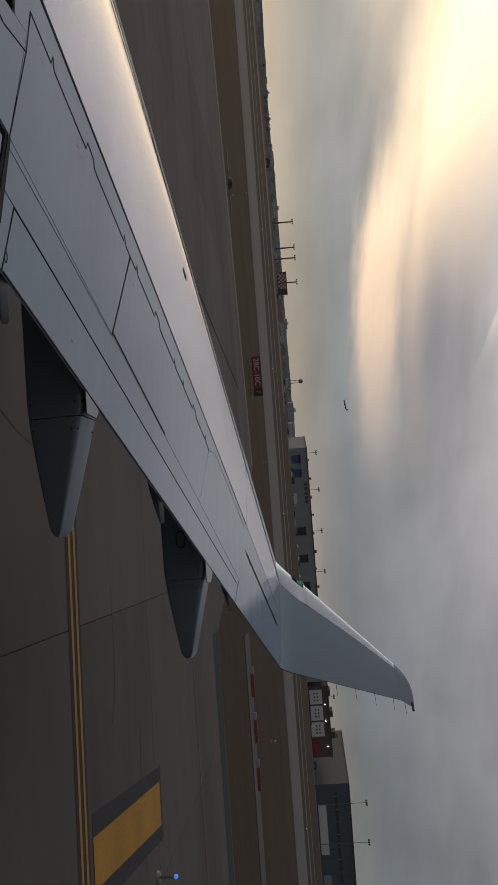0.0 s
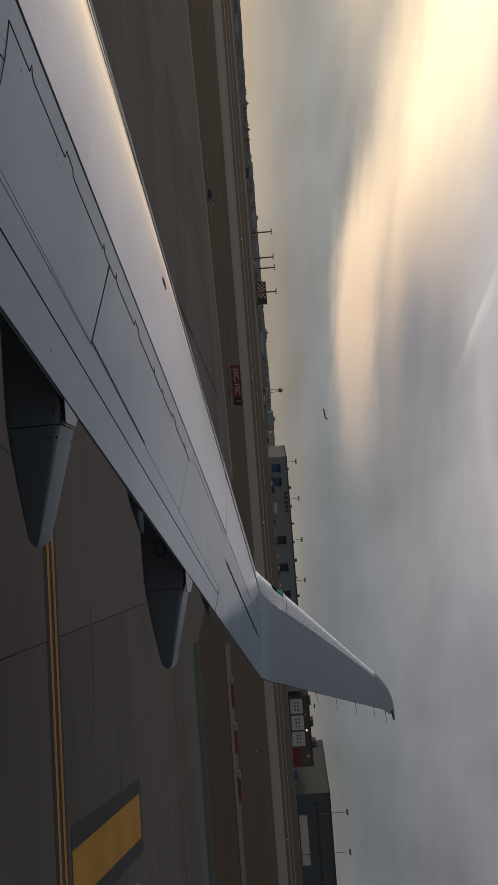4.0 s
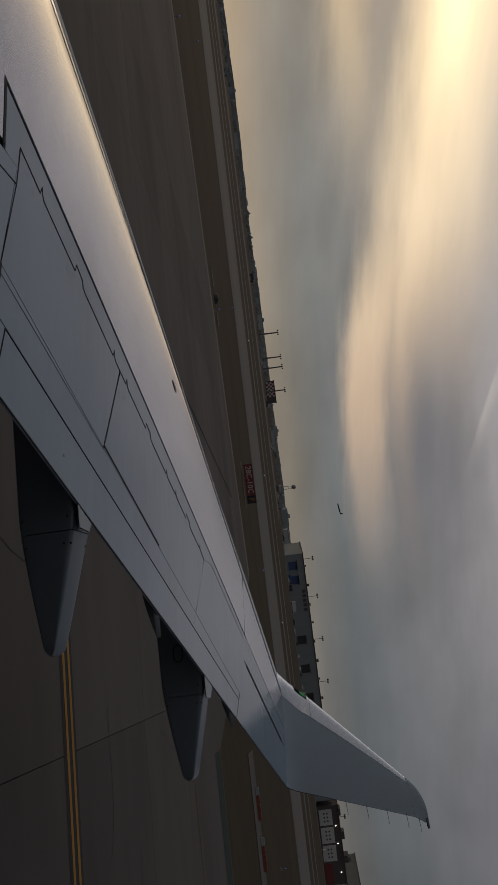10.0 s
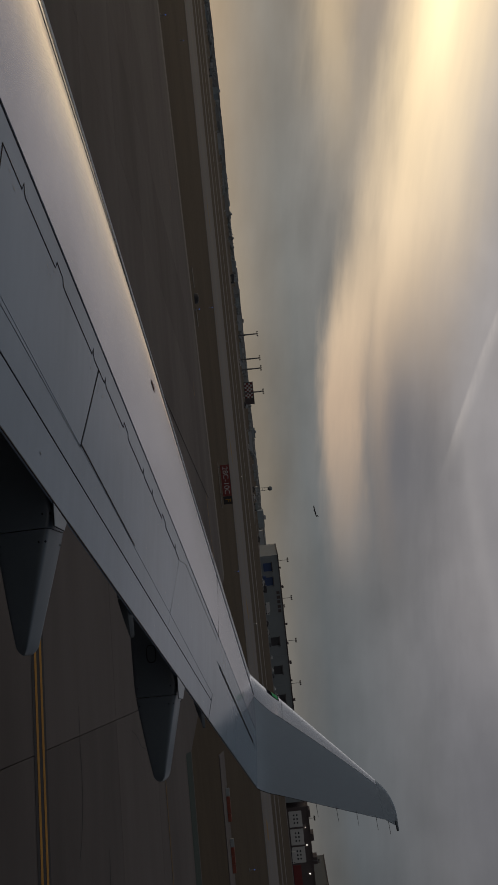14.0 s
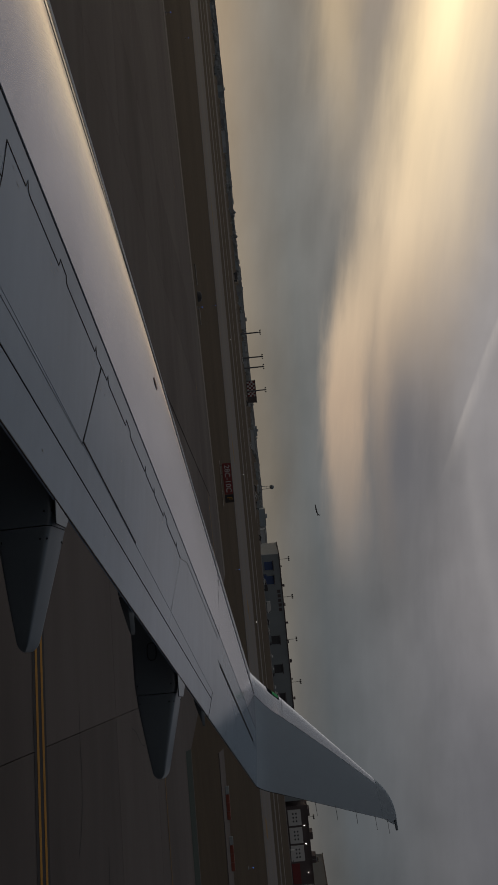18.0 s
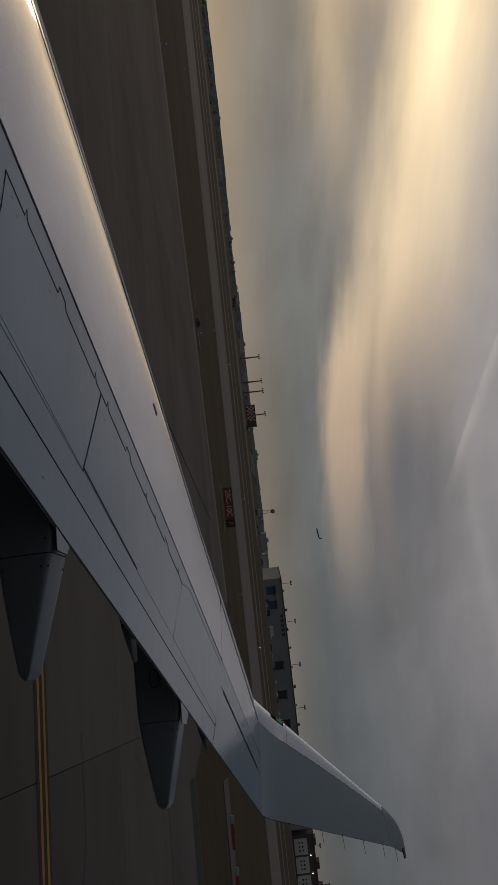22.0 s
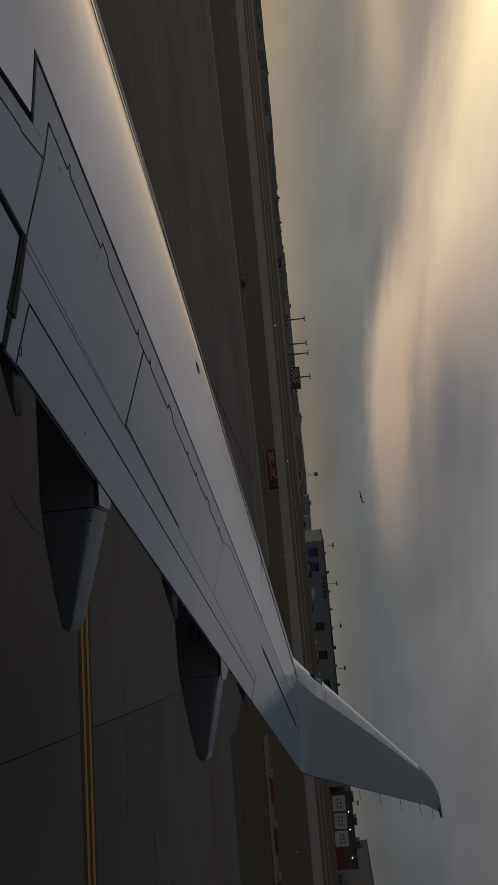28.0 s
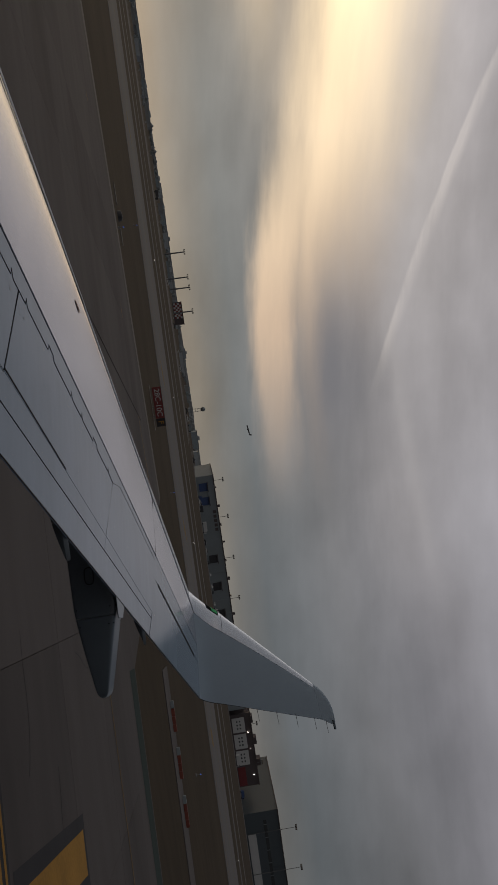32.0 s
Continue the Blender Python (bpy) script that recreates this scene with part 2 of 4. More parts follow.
WING_GREY = material("wing_grey_paint", (0.200, 0.256, 0.318), 0.12, spec=0.74, var=0.17, scale=1.1, stretch=(0.4, 1.5, 1), turn=14, detail_var=0.06, detail_scale=9, bump=0.02, bump_scale=2.4, rough_var=0.05)
SLAT_GREY = material("bare_aluminium_slat", (0.585, 0.58, 0.625), 0.15, metal=0.8, var=0.14, scale=1.6, detail_var=0.07, detail_scale=10, stretch=(0.35, 0.9, 1), turn=14, rough_var=0.06, bump=0.03, bump_scale=1.4)
LET_METAL = material("polished_leading_edge", (0.72, 0.72, 0.73), 0.22, metal=0.9, var=0.05, rough_var=0.05)
WLET_EDGE = material("polished_winglet_edge", (0.80, 0.80, 0.82), 0.25, metal=0.75, var=0.04, scale=2.0)
WLET_GREY = material("winglet_blue_grey_paint", (0.285, 0.342, 0.392), 0.30, var=0.07, scale=2.0, detail_var=0.03)
# grey set darker than the wing's: under-wing shade is put into it
FAIR_GREY = material("fairing_paint_with_shade", (0.090, 0.111, 0.128), 0.28, var=0.12, scale=3.0, detail_var=0.05)
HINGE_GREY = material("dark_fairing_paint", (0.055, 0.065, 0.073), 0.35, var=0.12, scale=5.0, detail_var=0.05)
TAB_GREY = material("flap_tab_paint", (0.18, 0.215, 0.243), 0.3, var=0.1, scale=6.0)
SEAL = material("dark_gap_sealant", (0.012, 0.012, 0.014), 0.8, var=0.2, spec=0.05)
LINE = material("black_painted_line", (0.018, 0.018, 0.02), 0.6, var=0.1, spec=0.08)
DARK_STEEL = material("black_iron", (0.015, 0.015, 0.017), 0.6, var=0.1)
STEEL = material("dark_steel", (0.12, 0.12, 0.125), 0.45, metal=0.6, var=0.1)
CONCRETE = material("worn_concrete", (0.088, 0.077, 0.073), 0.88, var=0.42, scale=0.16, stretch=(0.22, 1, 1), turn=14, detail_var=0.16, detail_scale=1.3, bump=0.10, bump_scale=18, per_piece=0.13, spec=0.12)
LIGHT_CONC = material("pale_concrete", (0.120, 0.108, 0.096), 0.85, var=0.14, scale=0.06, detail_var=0.10, detail_scale=1.2, stretch=(0.15, 1, 1), spec=0.25)
ASPHALT = material("grey_asphalt", (0.10, 0.092, 0.085), 0.85, var=0.14, scale=0.08, detail_var=0.1, detail_scale=2.0, spec=0.25, stretch=(0.2, 1, 1))
GRASS = material("dry_winter_grass", (0.058, 0.041, 0.024), 0.95, var=0.5, scale=0.05, detail_var=0.25, detail_scale=0.8, col2=(0.043, 0.033, 0.021), stretch=(0.35, 1, 1), spec=0.1)
TAXI_CONC = material("grey_taxiway_concrete", (0.115, 0.107, 0.100), 0.85, var=0.16, scale=0.05, detail_var=0.10, detail_scale=0.9, stretch=(0.12, 1, 1), turn=14, spec=0.2)
EDGE_YELLOW = material("faded_edge_paint", (0.18, 0.118, 0.052), 0.85, var=0.35, scale=0.6, detail_var=0.25, detail_scale=5, spec=0.1)
YELLOW = material("worn_yellow_paint", (0.30, 0.155, 0.025), 0.75, var=0.3, scale=0.8, detail_var=0.2, detail_scale=12, spec=0.15)
BLACKP = material("black_marking_paint", (0.04, 0.038, 0.04), 0.8, var=0.2, scale=0.8, spec=0.1)
BLD_GREY = material("pale_grey_cladding", (0.19, 0.215, 0.225), 0.7, var=0.10, scale=0.1, detail_var=0.05, detail_scale=1)
BLD_DARK = material("dark_brown_cladding", (0.075, 0.06, 0.06), 0.75, var=0.15, scale=0.1)
# paler and greyer than scrub itself: distance haze is put into the colour
TREES = material("haze_tinted_scrub", (0.24, 0.255, 0.255), 0.95, var=0.3, scale=0.05, detail_var=0.3, detail_scale=0.5, spec=0.1)
RED = material("faded_red_paint", (0.15, 0.022, 0.022), 0.6, var=0.15)
WHITE = material("dull_white_paint", (0.46, 0.46, 0.45), 0.6, var=0.08)
BARRIER = material("faded_orange_plastic", (0.15, 0.032, 0.018), 0.6, var=0.2)
BLUE = material("dark_blue_paint", (0.03, 0.06, 0.16), 0.5, var=0.1)
GREENP = material("dull_green_paint", (0.030, 0.043, 0.037), 0.85, var=0.25, scale=0.3, detail_var=0.2, detail_scale=3, spec=0.1)
GLASSD = material("dark_glass", (0.03, 0.035, 0.04), 0.12, var=0.05)
RUBBER = material("black_rubber", (0.02, 0.02, 0.02), 0.8, var=0.1)
LAMP_W = glowing("white_lamp", (1.0, 0.95, 0.85), 5.0)
LAMP_B = glowing("blue_lamp", (0.10, 0.25, 1.0), 0.3)
NAV = glowing("green_lens", (0.02, 0.25, 0.08), 0.10)
EDGE_GLINT = material("edge_glint_white", (0.66, 0.665, 0.68), 0.3, var=0.04, scale=2.0)


# ---- mesh helpers ----
def mesh_of(bm, name):
    me = bpy.data.meshes.new(name)
    bm.normal_update()
    bm.to_mesh(me)
    bm.free()
    return me


def part(name, bm, mat, parent, label="", smooth=False):
    me = mesh_of(bm, name)
    me.materials.append(mat)
    if smooth:
        me.polygons.foreach_set("use_smooth", [True] * len(me.polygons))
        me.set_sharp_from_angle(angle=radians(35))
    ob = new(name, me)
    ob.parent = parent
    if label:
        ob["label"] = label
    return ob


def thing(name, bm, mat, label, category, group="", kind="", at=None, smooth=False):
    ob = part(name, bm, mat, None, "", smooth)
    if at is not None:
        ob.matrix_world = at
    return tagged(ob, label, category, group, kind)


def root(name, label, category, group="", at=None, kind=""):
    ob = new(name)
    if at is not None:
        ob.matrix_world = at
    return tagged(ob, label, category, group, kind)


def box(bm, x0, x1, y0, y1, z0, z1, bevel=0.0):
    r = bmesh.ops.create_cube(bm, size=1.0, matrix=Matrix.Translation(((x0 + x1) / 2, (y0 + y1) / 2, (z0 + z1) / 2)) @ Matrix.Diagonal((x1 - x0, y1 - y0, z1 - z0, 1)))
    if bevel:
        es = list({e for v in r["verts"] for e in v.link_edges})
        bmesh.ops.bevel(bm, geom=es, offset=bevel, segments=2, profile=0.6, affect="EDGES")
    return bm


def boxed(*a, **k):
    return box(bmesh.new(), *a, **k)


def rod(bm, a, b, r0, r1=None, seg=10):
    a, b = Vector(a), Vector(b)
    q = (b - a).to_track_quat("Z", "Y").to_matrix().to_4x4()
    bmesh.ops.create_cone(bm, cap_ends=True, segments=seg, radius1=r0, radius2=r0 if r1 is None else r1, depth=(b - a).length,
                          matrix=Matrix.Translation((a + b) / 2) @ q)
    return bm


def loft(bm, rings, close=True, caps=True):
    rows = [[bm.verts.new(p) for p in ring] for ring in rings]
    n = len(rows[0])
    for r0, r1 in zip(rows, rows[1:]):
        for i in range(n if close else n - 1):
            j = (i + 1) % n
            bm.faces.new((r0[i], r0[j], r1[j], r1[i]))
    if close and caps:
        bm.faces.new(rows[0][::-1])
        bm.faces.new(rows[-1])
    bmesh.ops.recalc_face_normals(bm, faces=bm.faces[:])
    return bm


# ---- the wing: local x aft, y outboard, z up, from the eye's plumb line ----
LE0, LE1, TE0, TE1 = -5.6944, 0.4993, -2.0889, 0.3254
Z0, Z1 = -1.298, 0.0731
YTIP = 11.85


def half_thick(s):
    """Upper half thickness: a round nose over the first fifth, then a fall to the rear edge."""
    if s < 0.20:
        return 0.049 * math.sqrt(max(0.0, 1 - (1 - s / 0.20) ** 2))
    return 0.049 * (1 - ((s - 0.20) / 0.80) ** 1.75)


def wing_at(y, s, lift=0.0):
    """A point on the upper skin; s runs along the chord; negative s wraps below the leading edge."""
    xl, xt = LE0 + LE1 * y, TE0 + TE1 * y
    c = xt - xl
    h = half_thick(abs(s)) * (1 if s >= 0 else -0.75)
    return Vector((xl + abs(s) * c, y, Z0 + Z1 * y + h * c + (lift if s >= 0 else -lift)))


def skin(y_in, y_out, s0, s1, gap=0.0022, ny=None, ns=None, lift=0.0, depth=0.012):
    """A skin panel between chord lines s0 and s1; y_in and y_out are (at s0, at s1), with its edges turned down."""
    bm = bmesh.new()
    span = max(abs(y_out[0] - y_in[0]), abs(y_out[1] - y_in[1]))
    ny = ny or max(2, int(span / 0.5) + 1)
    s0a, s0b = s0 if isinstance(s0, tuple) else (s0, s0)
    s1a, s1b = s1 if isinstance(s1, tuple) else (s1, s1)
    ns = ns or max(2, int(abs(s1a - s0a) / 0.012) + 1)
    chord = (TE0 - LE0) + (TE1 - LE1) * (y_in[0] + y_out[0]) / 2
    g = gap / chord

    def p(i, j, low):
        k, e = j / ns, i / ny
        lo, hi = s0a + (s0b - s0a) * e, s1a + (s1b - s1a) * e
        s = lo + g + (hi - lo - 2 * g) * k
        ya = y_in[0] + (y_in[1] - y_in[0]) * k + gap
        yb = y_out[0] + (y_out[1] - y_out[0]) * k - gap
        return wing_at(ya + (yb - ya) * e, s, lift - low)

    top = [[bm.verts.new(p(i, j, 0)) for j in range(ns + 1)] for i in range(ny + 1)]
    for i in range(ny):
        for j in range(ns):
            bm.faces.new((top[i][j], top[i][j + 1], top[i + 1][j + 1], top[i + 1][j]))
    rim = [(0, j) for j in range(ns)] + [(i, ns) for i in range(ny)] + [(ny, j) for j in range(ns, 0, -1)] + [(i, 0) for i in range(ny, 0, -1)]
    low = {k: bm.verts.new(p(*k, depth)) for k in rim}
    for a, b in zip(rim, rim[1:] + rim[:1]):
        bm.faces.new((top[a[0]][a[1]], top[b[0]][b[1]], low[b], low[a]))
    bmesh.ops.recalc_face_normals(bm, faces=bm.faces[:])
    if sum(f.normal.z for f in bm.faces if len(f.verts) == 4) < 0:
        bmesh.ops.reverse_faces(bm, faces=bm.faces[:])
    return bm


wing = root("airliner", "pale grey airliner with swept wing and upswept winglet", "aircraft", at=pose(0, 0, 3.6, 0, 0, -14))

# closed core below the skins; it shows in the gaps
bm = bmesh.new()
rings = []
ss = [0.95, 0.8, 0.6, 0.45, 0.38, 0.32, 0.26, 0.20, 0.15, 0.10, 0.05, 0.015, 0.0, -0.015, -0.06, -0.15, -0.3, -0.5, -0.75, -0.95]
for i in range(25):
    y = 0.0 + YTIP * i / 24
    rings.append([wing_at(y, s, -0.010) for s in ss])
loft(bm, rings)
part("wing_core", bm, SEAL, wing, "dark core that shows in the panel gaps", True)
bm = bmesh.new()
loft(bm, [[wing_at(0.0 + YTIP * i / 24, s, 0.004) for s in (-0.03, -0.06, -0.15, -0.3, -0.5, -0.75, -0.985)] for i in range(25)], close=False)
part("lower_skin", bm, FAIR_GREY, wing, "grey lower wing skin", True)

PANELS = [
    ("slat", (0.05, 0.05), (2.9522, 2.9522), (0.1894, 0.1572), (0.96, 0.648), SLAT_GREY),
    ("slat", (2.9478, 2.9478), (8.94, 8.79), (0.1572, 0.0908), (0.5445, 0.521), SLAT_GREY),
    ("leading_edge_panel", (8.95, 8.80), (YTIP, YTIP), (0.0908, 0.0585), 0.524, SLAT_GREY),
    ("leading_edge_strip", (0.05, 0.05), (YTIP, YTIP), -0.02, (0.1894, 0.0585), LET_METAL),
    ("skin_panel", (1.6, 1.6), (3.095, 2.982), (0.802, 0.6445), 0.8225, WING_GREY),
    ("hinge_panel", (2.975, 2.975), (6.75, 6.72), (0.5535, 0.536), 0.6050, WING_GREY),
    ("hinge_panel", (2.975, 2.975), (3.117, 3.097), 0.6035, (0.6570, 0.6452), WING_GREY),
    ("skin_panel", (3.117, 2.986), (4.543, 4.263), 0.60345, (0.8243, 0.8314), WING_GREY),
    ("spoiler", (4.555, 4.277), (6.75, 6.48), 0.60336, (0.8316, 0.8441), WING_GREY),
    ("skin_panel", (6.75, 6.48), (8.90, 8.36), (0.536, 0.530), (0.8441, 0.8641), WING_GREY),
    ("rear_panel", (2.984, 2.955), (6.48, 6.41), (0.8245, 0.8445), 0.898, WING_GREY),
    ("rear_panel", (6.48, 6.41), (8.355, 8.31), (0.8445, 0.8645), 0.898, WING_GREY),
    ("rear_panel", (8.87, 8.63), (YTIP, YTIP), 0.528, (0.669, 0.683), WING_GREY),
    ("rear_panel", (2.955, 2.90), (3.052, 2.988), 0.899, 0.998, WING_GREY),
    ("flap", (3.055, 2.99), (8.305, 8.17), 0.9008, 0.998, WING_GREY),
    ("flap", (0.05, 0.05), (2.925, 2.875), 0.838, 0.998, WING_GREY),
    ("aileron", (8.62, 8.17), (YTIP, YTIP), (0.673, 0.687), 0.998, WING_GREY),
]
for nm, yi, yo, sa, sb, mt in PANELS:
    part(nm, skin(yi, yo, sa, sb), mt, wing, smooth=True)

# winglet
def bez(p, q, r, k):
    return p * (1 - k) ** 2 + q * 2 * k * (1 - k) + r * k * k


W_LE = [Vector((0.222, YTIP, -0.432)), Vector((0.45, 12.03, -0.25)), Vector((0.605, 12.06, -0.046))]
W_TE = [Vector((1.767, YTIP, -0.432)), Vector((1.86, 12.03, -0.35)), Vector((1.915, 12.06, -0.147))]
TIP_LE, TIP_TE = Vector((1.90, 12.45, 1.224)), Vector((2.43, 12.45, 1.29))
CAP_LE = [TIP_LE, Vector((2.13, 12.48, 1.478)), Vector((2.465, 12.495, 1.472))]


def winglet_edges(k):
    """Front and rear edge at k: 0 to 0.2 the curved foot, to 0.9 the panel, then the raked tip cap."""
    if k < 0.2:
        return bez(*W_LE, k / 0.2), bez(*W_TE, k / 0.2)
    if k < 0.9:
        q = (k - 0.2) / 0.7
        return W_LE[2].lerp(TIP_LE, q), W_TE[2].lerp(TIP_TE, q)
    q = (k - 0.9) / 0.1
    return bez(*CAP_LE, q), TIP_TE.lerp(Vector((2.525, 12.495, 1.424)), q)


def winglet_at(k, s, side=1, lift=0.0):
    le, te = winglet_edges(k)
    chord = te - le
    up = Vector((0.12, 1, 0.0)).lerp(Vector((0.35, 0.28, 1)), min(1, k / 0.2)).normalized()
    n = chord.cross(up).normalized()
    return le + chord * s + n * side * (half_thick(s) * chord.length * (1 - 0.2 * k) * (1 if side > 0 else 0.75) + lift)


def winglet_skin(k0, k1, s_lo, s_hi, side=1, lift=0.0, nk=18, ns=10):
    bm = bmesh.new()
    rows = []
    for i in range(nk + 1):
        k = k0 + (k1 - k0) * i / nk
        a, b = s_lo(k), s_hi(k)
        rows.append([winglet_at(k, a + (b - a) * (j / ns) ** 1.4, side, lift) for j in range(ns + 1)])
    loft(bm, rows, close=False)
    return bm


def strip_edge(k):
    return 0.23 - 0.11 * k


bm = bmesh.new()
ks = [i / 40 for i in range(41)]
loft(bm, [[winglet_at(k, s, 1, -0.005) for s in (1.0, 0.8, 0.55, 0.3, 0.15, 0.06, 0.02, 0.0)] + [winglet_at(k, s, -1, 0.0) for s in (0.02, 0.06, 0.15, 0.3, 0.55, 0.8, 0.99)] for k in ks])
part("winglet_core", bm, SEAL, wing, "dark winglet core in the seams", True)
part("winglet_skin", winglet_skin(0.0, 0.8962, lambda k: strip_edge(k) + 0.002, lambda k: 0.995), WLET_GREY, wing, "blue-grey inner winglet face", True)
part("winglet_tip_cap", winglet_skin(0.8965, 0.999, lambda k: 0.0, lambda k: 0.995, lift=0.001), WLET_GREY, wing, "raked grey winglet tip", True)
part("winglet_leading_edge", winglet_skin(0.2315, 0.895, lambda k: 0.0, lambda k: strip_edge(k) - 0.002), WLET_EDGE, wing, "white-painted winglet leading edge", True)
part("winglet_root_fairing", winglet_skin(0.0, 0.2295, lambda k: 0.0, lambda k: strip_edge(k) - 0.002), WLET_EDGE, wing, "pale painted winglet root fairing", True)
part("winglet_outer_skin", winglet_skin(0.0, 0.999, lambda k: 0.0, lambda k: 0.99, side=-1, lift=0.002), WLET_GREY, wing, "grey outer winglet face", True)
# position light in the root fairing
part("position_light", winglet_skin(0.165, 0.205, lambda k: 0.0, lambda k: 0.035, lift=0.004, nk=6, ns=4), NAV, wing, "green glass position light", True)
part("light_bezel", winglet_skin(0.125, 0.212, lambda k: 0.0, lambda k: 0.045, lift=0.002, nk=6, ns=4), SEAL, wing, "black light surround", True)
# static wicks on the rear edge and the tip hook
for k in (0.44, 0.575, 0.71, 0.84, 0.935):
    _, te = winglet_edges(k)
    bm = bmesh.new()
    rod(bm, te + Vector((-0.03, 0, 0)), te + Vector((0.17, 0.01, 0.012)), 0.004, 0.0025, 6)
    part("static_wick", bm, STEEL, wing, "thin dark static wick")
bm = bmesh.new()
rod(bm, (2.465, 12.495, 1.449), (2.600, 12.50, 1.459), 0.022, 0.017, 10)
part("tip_fin", bm, FAIR_GREY, wing, "small dark tail at the winglet tip")

# flap track fairings and small canoes under the trailing edge
def pod(name, y, x0, xt, x1, top, bottom, width, label, taper=0.52):
    """top and bottom: heights at x0, at the trailing edge xt, and at the tip x1."""
    def ring(x, w, zt, zb):
        out = []
        for k in range(24):
            a = 2 * math.pi * (k + 0.5) / 24
            c, s = math.cos(a), math.sin(a)
            e = 0.17
            side = math.copysign(abs(c) ** e, c)
            up = math.copysign(abs(s) ** e, s)
            out.append(Vector((x, y + side * w / 2 * (0.86 + 0.14 * up), (zt + zb) / 2 + (zt - zb) / 2 * up + 0.014 * side * max(0, up))))
        return out

    n, rings = 30, []
    for i in range(n + 1):
        k = 1 - (1 - i / n) ** 1.7
        x = x0 + (x1 - x0) * k
        if x < xt:
            q = (x - x0) / (xt - x0)
            zt, zb, w = top[0] + (top[1] - top[0]) * q, bottom[0] + (bottom[1] - bottom[0]) * q, width * (0.7 + 0.3 * q)
        else:
            q = (x - xt) / (x1 - xt)
            zt, zb, w = top[1] + (top[2] - top[1]) * q, bottom[1] + (bottom[2] - bottom[1]) * q ** 1.25, width * (1 - taper * q)
            if q > 0.93:
                r = math.sqrt(max(0.1, 1 - ((q - 0.93) / 0.0745) ** 2))
                m = (zt + zb) / 2
                zt, zb, w = m + (zt - m) * r, m + (zb - m) * r, w * r
        flush = Z0 + Z1 * y - 0.008
        zt = min(zt, flush)
        rings.append(ring(x, w, zt, zb))
    cut = next(i for i, g in enumerate(rings) if g[0].x > xt + 0.05 * (x1 - xt))
    a, b = bmesh.new(), bmesh.new()
    loft(a, rings[:cut + 1])
    loft(b, [[v + Vector((0.005, 0, 0)) for v in r] for r in rings[cut:]])
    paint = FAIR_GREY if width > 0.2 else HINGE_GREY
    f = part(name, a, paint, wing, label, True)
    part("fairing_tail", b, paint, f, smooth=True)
    if width > 0.2:
        # screws beside the joint
        for ring_at, lean in ((rings[cut - 1], 0.0), (rings[cut + 1], 0.0)):
            for k in (1, 3, 5, 8, 11, 13):
                c, mid = ring_at[k], sum(ring_at, Vector()) / 24
                bm = bmesh.new()
                rod(bm, c, c + (c - mid).normalized() * 0.003, 0.006, 0.005, 8)
                part("screw", bm, SEAL, f)
    return f


pod("flap_track_fairing", 4.068, -2.04, -0.77, -0.108, (-1.20, -1.020, -1.182), (-1.37, -1.334, -1.242), 0.235, "boat-shaped flap fairing with a pale top, grey darkened for shade")
pod("flap_track_fairing", 6.985, -1.0, 0.17, 0.908, (-0.95, -0.804, -0.972), (-1.20, -1.175, -1.062), 0.290, "boat-shaped flap fairing with a pale top, grey darkened for shade")
bm = bmesh.new()
ring = [(-0.083 + 0.069 * math.copysign(abs(math.cos(t)) ** 0.7, math.cos(t)), 6.846, -1.010 + 0.037 * math.copysign(abs(math.sin(t)) ** 0.7, math.sin(t))) for t in [k * math.pi / 10 for k in range(20)]]
for a, b in zip(ring, ring[1:] + ring[:1]):
    rod(bm, a, b, 0.004, 0.004, 6)
part("access_ring", bm, LINE, wing, "thin dark oval of an access panel")
for y, dx, dz in ((3.05, 0.165, 0.03), (5.42, 0.14, 0.035), (7.93, 0.12, 0.05)):
    te, tz = TE0 + TE1 * y, Z0 + Z1 * y
    pod("hinge_fairing", y, te - 0.6, te - 0.15, te + dx, (tz - 0.03, tz - 0.02, tz - 0.045 + dz), (tz - 0.12, tz - 0.115 + dz / 2, tz - 0.062 + dz), 0.062, "small dark pointed hinge fairing", 0.88)

# flap tabs that reach back over the fairings
def flap_tab(name, pts, grow, drop, mat, label):
    """pts: (x, y) round the tab; grow widens it, drop lowers it."""
    cx, cy = sum(p[0] for p in pts) / len(pts), sum(p[1] for p in pts) / len(pts)
    bm = bmesh.new()
    rows = []
    for low in (0.0, 0.003):
        rows.append([Vector((x + math.copysign(grow, x - cx), y + math.copysign(grow, y - cy), Z0 + Z1 * y + 0.002 - drop - low)) for x, y in pts])
    loft(bm, rows)
    return part(name, bm, mat, wing, label)


for tab in ([(-0.815, 3.925), (-0.702, 3.93), (-0.698, 4.075), (-0.745, 4.118)], [(0.112, 6.78), (0.282, 6.775), (0.297, 6.95), (0.212, 7.065)]):
    flap_tab("flap_tab", tab, 0.0, 0.0, TAB_GREY, "small grey flap tab over the fairing")
    flap_tab("tab_joint", tab, 0.002, 0.004, LINE, "dark joint round the flap tab")

# sealed joints, hinge line with its hooks, and edge lines
BROWN_SEAL = material("brown_rubber_seal", (0.022, 0.019, 0.018), 0.7, var=0.2, scale=5.0, spec=0.2)
WORN = material("worn_grey_sealant", (0.21, 0.23, 0.245), 0.7, var=0.2, scale=6.0, spec=0.1)


